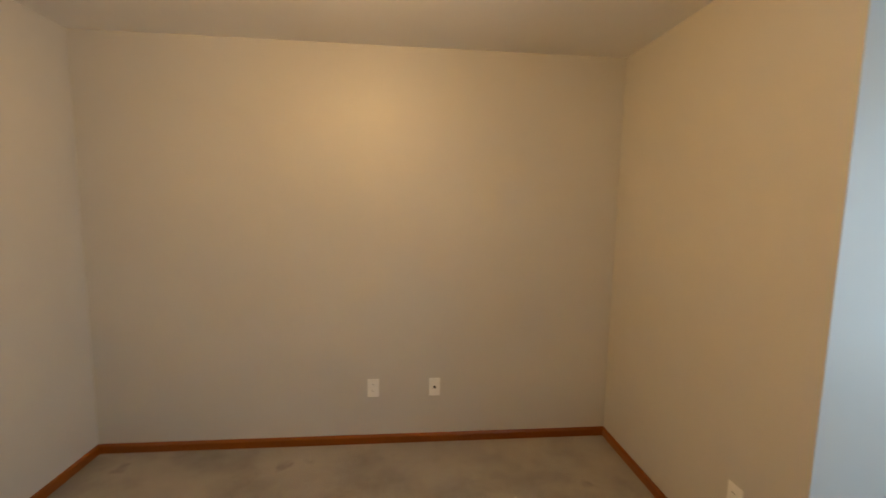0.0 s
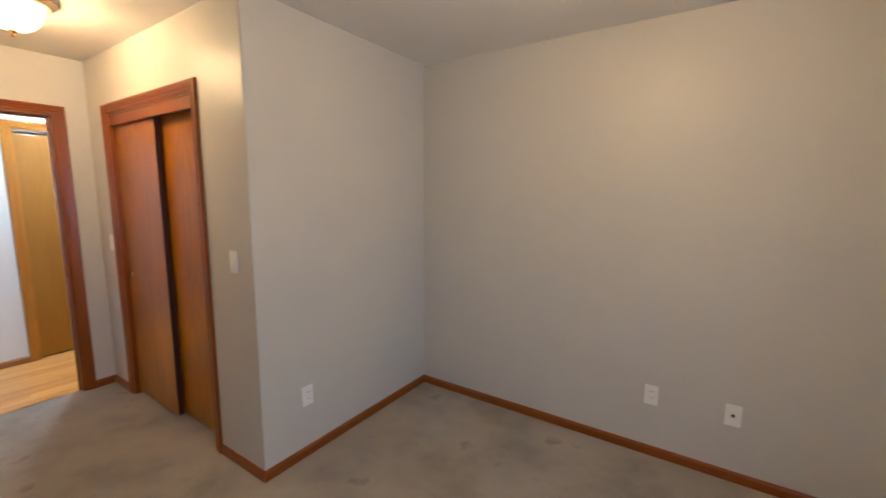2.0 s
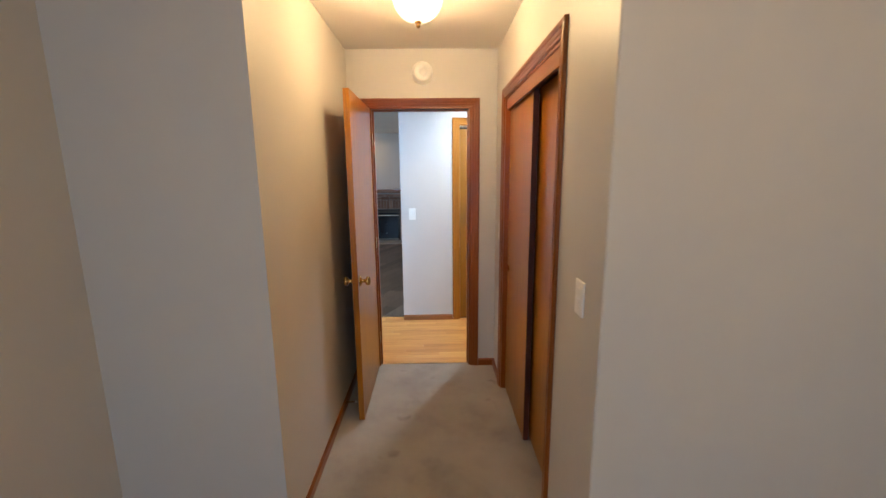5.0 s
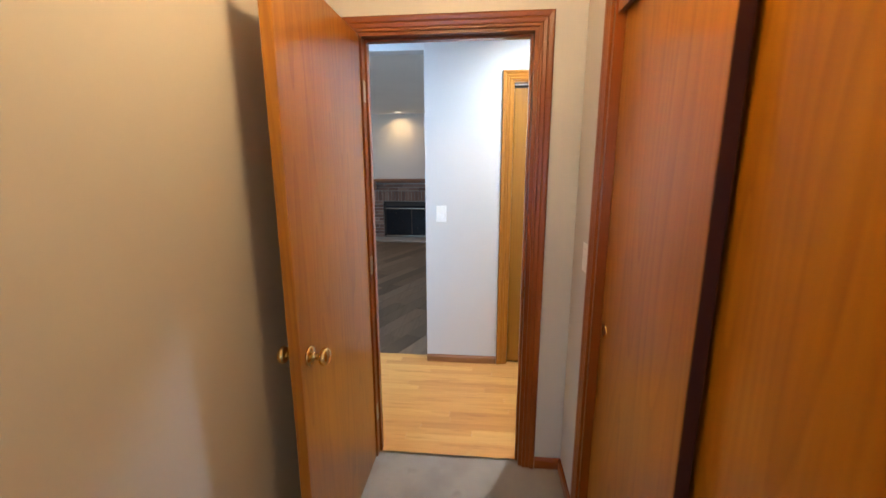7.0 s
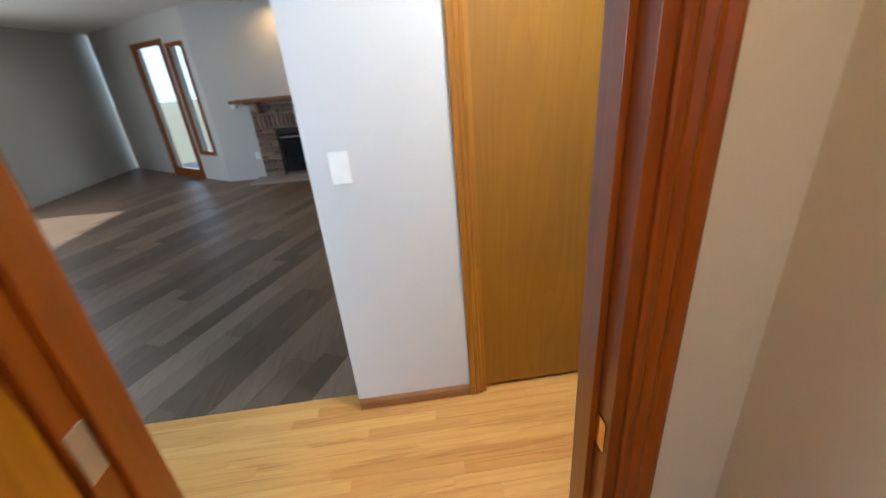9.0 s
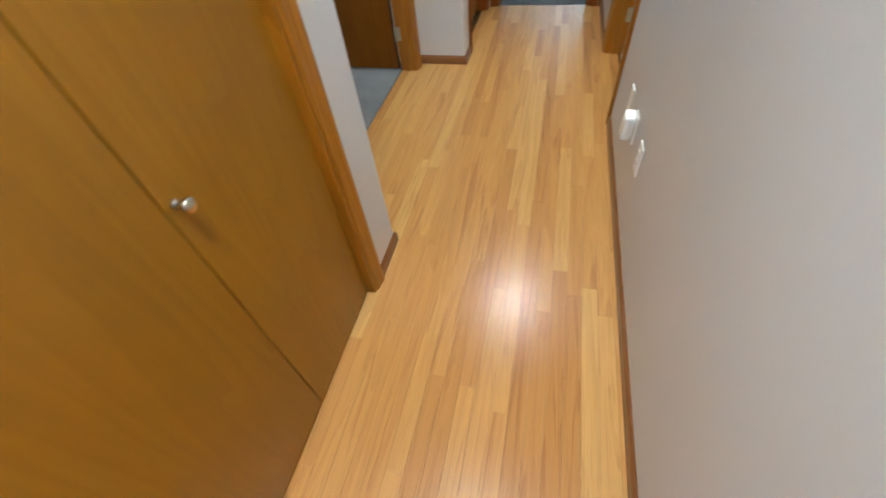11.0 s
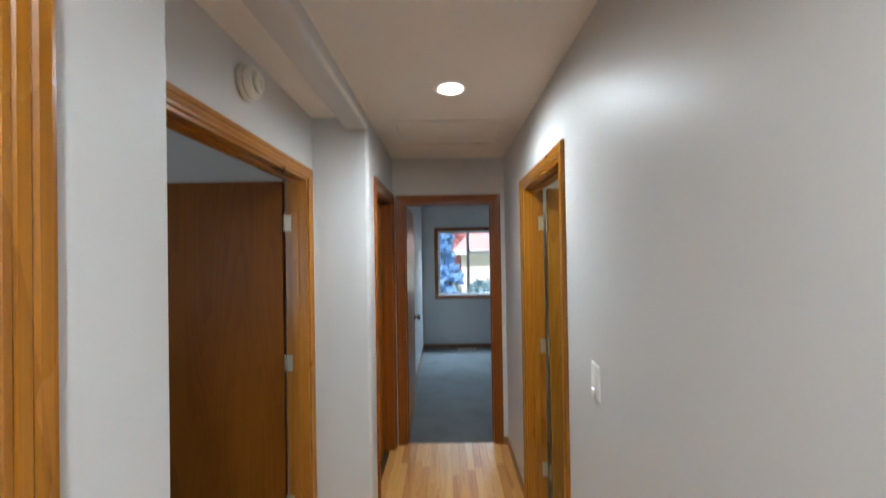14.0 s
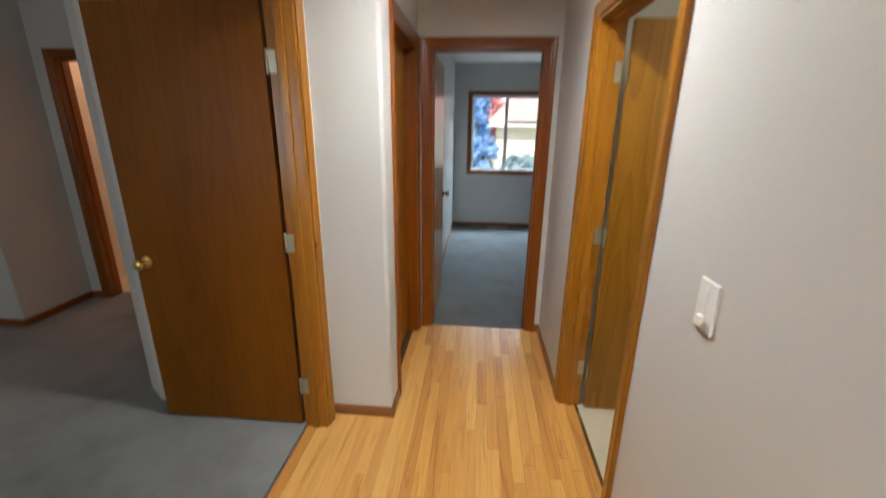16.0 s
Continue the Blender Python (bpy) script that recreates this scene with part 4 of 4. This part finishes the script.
plate("cable_jack", (4.057, YN, 0.368), (0, -1, 0), "white wall plate with a dark cable jack", "cable jack", "jack")
plate("wall_outlet", (XW, 0.281, 0.363), (1, 0, 0), "white duplex outlet low on the bedroom wall", "outlet", "outlet")
plate("wall_outlet", (XE, 0.33, 0.36), (-1, 0, 0), "white duplex outlet low on the bedroom wall", "outlet", "outlet")
plate("phone_plate", (HE - 0.003, 1.665, 0.374), (-1, 0, 0), "white blank wall plate near the hall floor", "wall plate", "blank")
plate("wall_outlet", (HE - 0.003, 1.252, 0.372), (-1, 0, 0), "white duplex outlet near the hall floor", "outlet", "outlet")
plate("wall_outlet", (HE - 0.003, 1.46, 0.372), (-1, 0, 0), "white duplex outlet holding a night light", "outlet", "outlet")
plate("wall_outlet", (-6.3, -2.775, 0.365), (1, 0, 0), "white duplex outlet beside the brick fireplace", "outlet", "outlet")
th = thing("wall_sensor", (-6.3, -2.93, 1.14), "small white plastic box on the wall under the mantel", "wall sensor")
part("back_plate", a_box((-6.3, -2.975, 1.075), (-6.294, -2.885, 1.205), 0.002), PLASTIC, th)
part("cover", a_box((-6.294, -2.970, 1.080), (-6.262, -2.890, 1.200), 0.008), PLASTIC, th)
plate("light_switch", (-4.35, 4.75, 1.2), (1, 0, 0), "white light switch on a lamplit wall", "light switch", "rocker")

nl = thing("night_light", (HE - 0.012, 1.46, 0.375), "white plug-in night light, glowing", "night light")
part("body", a_box((HE - 0.058, 1.424, 0.325), (HE - 0.013, 1.496, 0.425), 0.021), PLASTIC, nl)
part("lens", a_box((HE - 0.052, 1.435, 0.424), (HE - 0.016, 1.485, 0.436), 0.005), NIGHTGLOW, nl, "glowing lens")
part("sensor", a_box((HE - 0.040, 1.452, 0.329), (HE - 0.022, 1.468, 0.336), 0.001), SLOT, nl)

# spring door stop behind the bedroom door
ds = thing("door_stop", (0.60, YP, 0.05), "thin white spring door stop on the baseboard", "door stop")
smooth(part("spring", turned(bmesh.new(), ((0, 0.0), (0.012, 0.0), (0.012, 0.004), (0.004, 0.006), (0.004, 0.062), (0, 0.062)), m_to((0.60, YP + 0.012, 0.045), (0, 1, 0)), 12), NICKEL, ds))
smooth(part("tip", turned(bmesh.new(), ((0, 0.062), (0.007, 0.062), (0.008, 0.074), (0, 0.077)), m_to((0.60, YP + 0.012, 0.045), (0, 1, 0)), 12), PLASTIC, ds))

# floor register by the north window
fr = thing("floor_register", (-0.30, 7.22, 0.0), "pale metal floor register in the carpet", "floor register")
part("frame", a_box((-0.45, 7.17, 0.0), (-0.15, 7.27, 0.006), 0.002), PLASTIC, fr)
for k in range(9):
    part("louvre", a_box((-0.43 + k * 0.03, 7.185, 0.006), (-0.415 + k * 0.03, 7.255, 0.009)), NICKEL, fr)

# ---------------- fireplace ----------------
FX = -6.3
fp = thing("fireplace", (FX, -1.94, 0.0), "brick fireplace with dark glass doors and a wood mantel", "fireplace")
part("firebox", a_box((FX + 0.004, -2.50, 0.0), (FX + 0.06, -1.38, 0.75)), DARKMETAL, fp)
part("mortar_bed", a_box((FX + 0.003, -2.80, 0.0), (FX + 0.075, -2.505, 1.12)), MORTAR, fp)
part("mortar_bed", a_box((FX + 0.003, -1.375, 0.0), (FX + 0.075, -1.08, 1.12)), MORTAR, fp)
part("mortar_bed", a_box((FX + 0.003, -2.503, 0.755), (FX + 0.075, -1.377, 1.12)), MORTAR, fp)
for y0, y1 in ((-2.46, -1.95), (-1.93, -1.42)):
    dr = part("glass_door", a_box((FX + 0.062, y0, 0.08), (FX + 0.070, y1, 0.66)), BLACKGLASS, fp, "dark glass door")
part("door_rail", a_box((FX + 0.062, -2.47, 0.600), (FX + 0.085, -1.41, 0.622), 0.002), NICKEL, fp)
part("door_rail", a_box((FX + 0.062, -2.47, 0.045), (FX + 0.085, -1.41, 0.067), 0.002), NICKEL, fp)
part("hearth", a_box((FX + 0.005, -2.95, 0.0), (FX + 0.46, -0.95, 0.03), 0.006), STONE, fp, "low stone hearth slab")
part("mantel_shelf", a_box((FX + 0.002, -3.02, 1.155), (FX + 0.24, -0.86, 1.20), 0.006), BASE_Y, fp, "dark stained wooden mantel shelf")
part("mantel_board", a_box((FX + 0.002, -2.86, 1.122), (FX + 0.10, -1.055, 1.153), 0.004), BASE_Y, fp)
for yb in (-2.70, -1.24):
    part("bracket", a_box((FX + 0.078, yb, 0.99), (FX + 0.20, yb + 0.07, 1.15), 0.02), BASE_Y, fp)


def piece(name, me, loc, parent, mat):
    if not me.materials:
        me.materials.append(mat)
    ob = new(name, me)
    ob.parent = parent
    ob.location = Vector(loc) - BASE_OF[parent]
    return ob


def chamfered(name, sx, sy, sz, c):
    """A block with chamfered top edges, centred on its base."""
    bm = bmesh.new()
    lo = [bm.verts.new((x * sx / 2, y * sy / 2, 0)) for x, y in ((-1, -1), (1, -1), (1, 1), (-1, 1))]
    md = [bm.verts.new((x * sx / 2, y * sy / 2, sz - c)) for x, y in ((-1, -1), (1, -1), (1, 1), (-1, 1))]
    hi = [bm.verts.new((x * (sx / 2 - c), y * (sy / 2 - c), sz)) for x, y in ((-1, -1), (1, -1), (1, 1), (-1, 1))]
    for p, q in ((lo, md), (md, hi)):
        for k in range(4):
            bm.faces.new((p[k], p[(k + 1) % 4], q[(k + 1) % 4], q[k]))
    bm.faces.new(hi)
    bmesh.ops.recalc_face_normals(bm, faces=bm.faces)
    me = bpy.data.meshes.new(name)
    bm.to_mesh(me)
    bm.free()
    return me


def brick_mesh(sy, sz):
    me = chamfered("brick", sz, sy, 0.022, 0.004)
    me.transform(Matrix.Rotation(radians(90), 4, "Y"))
    return me


full_b, half_b, soldier = brick_mesh(0.190, 0.056), brick_mesh(0.090, 0.056), brick_mesh(0.056, 0.190)
FXB = FX + 0.074
for y0 in (-2.80, -1.375):
    for row in range(11):
        z = 0.062 + row * 0.067
        ys = ((0.097, full_b), (0.247, half_b)) if row % 2 else ((0.047, half_b), (0.197, full_b))
        for dy, me in ys:
            piece("brick", me, (FXB, y0 + dy, z), fp, BRICK)
for k in range(26):
    piece("brick", soldier, (FXB, -2.80 + 0.033 + k * 0.0665, 0.862), fp, BRICK)
for row in range(2):
    for k in range(8):
        piece("brick", full_b, (FXB, -2.80 + 0.10 + (0.1 if row else 0) + k * 0.2, 0.998 + row * 0.067), fp, BRICK)

fp.location.y += 0.11

# ---------------- strip floors, board by board ----------------
rng = random.Random(7)
oak_floor = thing("floor_oak", (-0.6, 1.0, 0.0), "honey-coloured oak strip floor with a satin finish", "floor", kind="structure")
oak_meshes = {}


def oak_row(x, y0, y1, w=0.057):
    y = y0 - rng.random() * 0.6
    while y < y1:
        n = rng.choice((0.45, 0.65, 0.85, 1.1, 1.35, 1.6))
        a, b = max(y, y0), min(y + n, y1)
        y += n
        if b - a < 0.04:
            continue
        key = (round(b - a, 3), w)
        if key not in oak_meshes:
            oak_meshes[key] = chamfered("board", w - 0.0004, b - a - 0.0005, 0.028, 0.0005)
        piece("board", oak_meshes[key], (x + w / 2, (a + b) / 2, -0.028), oak_floor, OAK)


x = -1.170
while x < -0.047:
    if x + 0.057 < HW - 0.03:
        oak_row(x, -2.6, -0.816)
        oak_row(x, 1.022, 2.750)
    elif x > HE - 0.004:
        oak_row(x, D1[0], D1[1])
        if x < -0.06:
            oak_row(x, DB[0], DB[1])
    else:
        oak_row(x, -2.6, YE + 0.02)
    x += 0.057
x = -1.170 - 0.057
while x > -1.53:
    oak_row(x, 1.022 if x > AW - 0.02 else DC[0], 2.750 if x > AW - 0.02 else DC[1])
    x -= 0.057
structure("floor_foyer", a_box((-0.05, -2.6, -0.03), (1.5, YP - T, -0.002)), OAK, "oak floor in the added foyer")

vinyl = thing("floor_living", (-3.5, -2.5, 0.0), "grey-brown wood-look vinyl plank floor", "floor", kind="structure")
ang = radians(155)
U, V = Vector((math.cos(ang), math.sin(ang))), Vector((-math.sin(ang), math.cos(ang)))


def clip(poly, lim, axis, sign):
    out = []
    for p, q in zip(poly, poly[1:] + poly[:1]):
        a, b = sign * (p[axis] - lim), sign * (q[axis] - lim)
        if a <= 0:
            out.append(p)
        if a * b < 0:
            s = a / (a - b)
            out.append((p[0] + s * (q[0] - p[0]), p[1] + s * (q[1] - p[1])))
    return out


vin_rest = bmesh.new()
count = 0
for j in range(-40, 60):
    off = rng.random() * 1.2
    for i in range(-8, 9):
        u0, v0 = i * 1.2 + off, j * 0.152
        quad = []
        for du, dv in ((0.001, 0.001), (1.199, 0.001), (1.199, 0.151), (0.001, 0.151)):
            p = Vector((-3.5, -2.5)) + U * (u0 + du) + V * (v0 + dv)
            quad.append((p.x, p.y))
        for lim, axis, sign in ((-1.172, 0, 1), (-8.5, 0, -1), (-0.816, 1, 1), (-6.0, 1, -1)):
            quad = clip(quad, lim, axis, sign) if len(quad) > 2 else []
        if len(quad) < 3:
            continue
        near = max(p[1] for p in quad) > -4.2 and max(p[0] for p in quad) > -6.3 and count < 290
        bm = bmesh.new() if near else vin_rest
        lo = [bm.verts.new((*p, -0.02)) for p in quad]
        hi = [bm.verts.new((*p, 0.0)) for p in quad]
        bm.faces.new(hi)
        for k in range(len(quad)):
            bm.faces.new((lo[k], lo[(k + 1) % len(quad)], hi[(k + 1) % len(quad)], hi[k]))
        if near:
            count += 1
            part("plank", bm, LVP, vinyl)
tagged(part("planks_far", vin_rest, LVP, vinyl), kind="stuff")
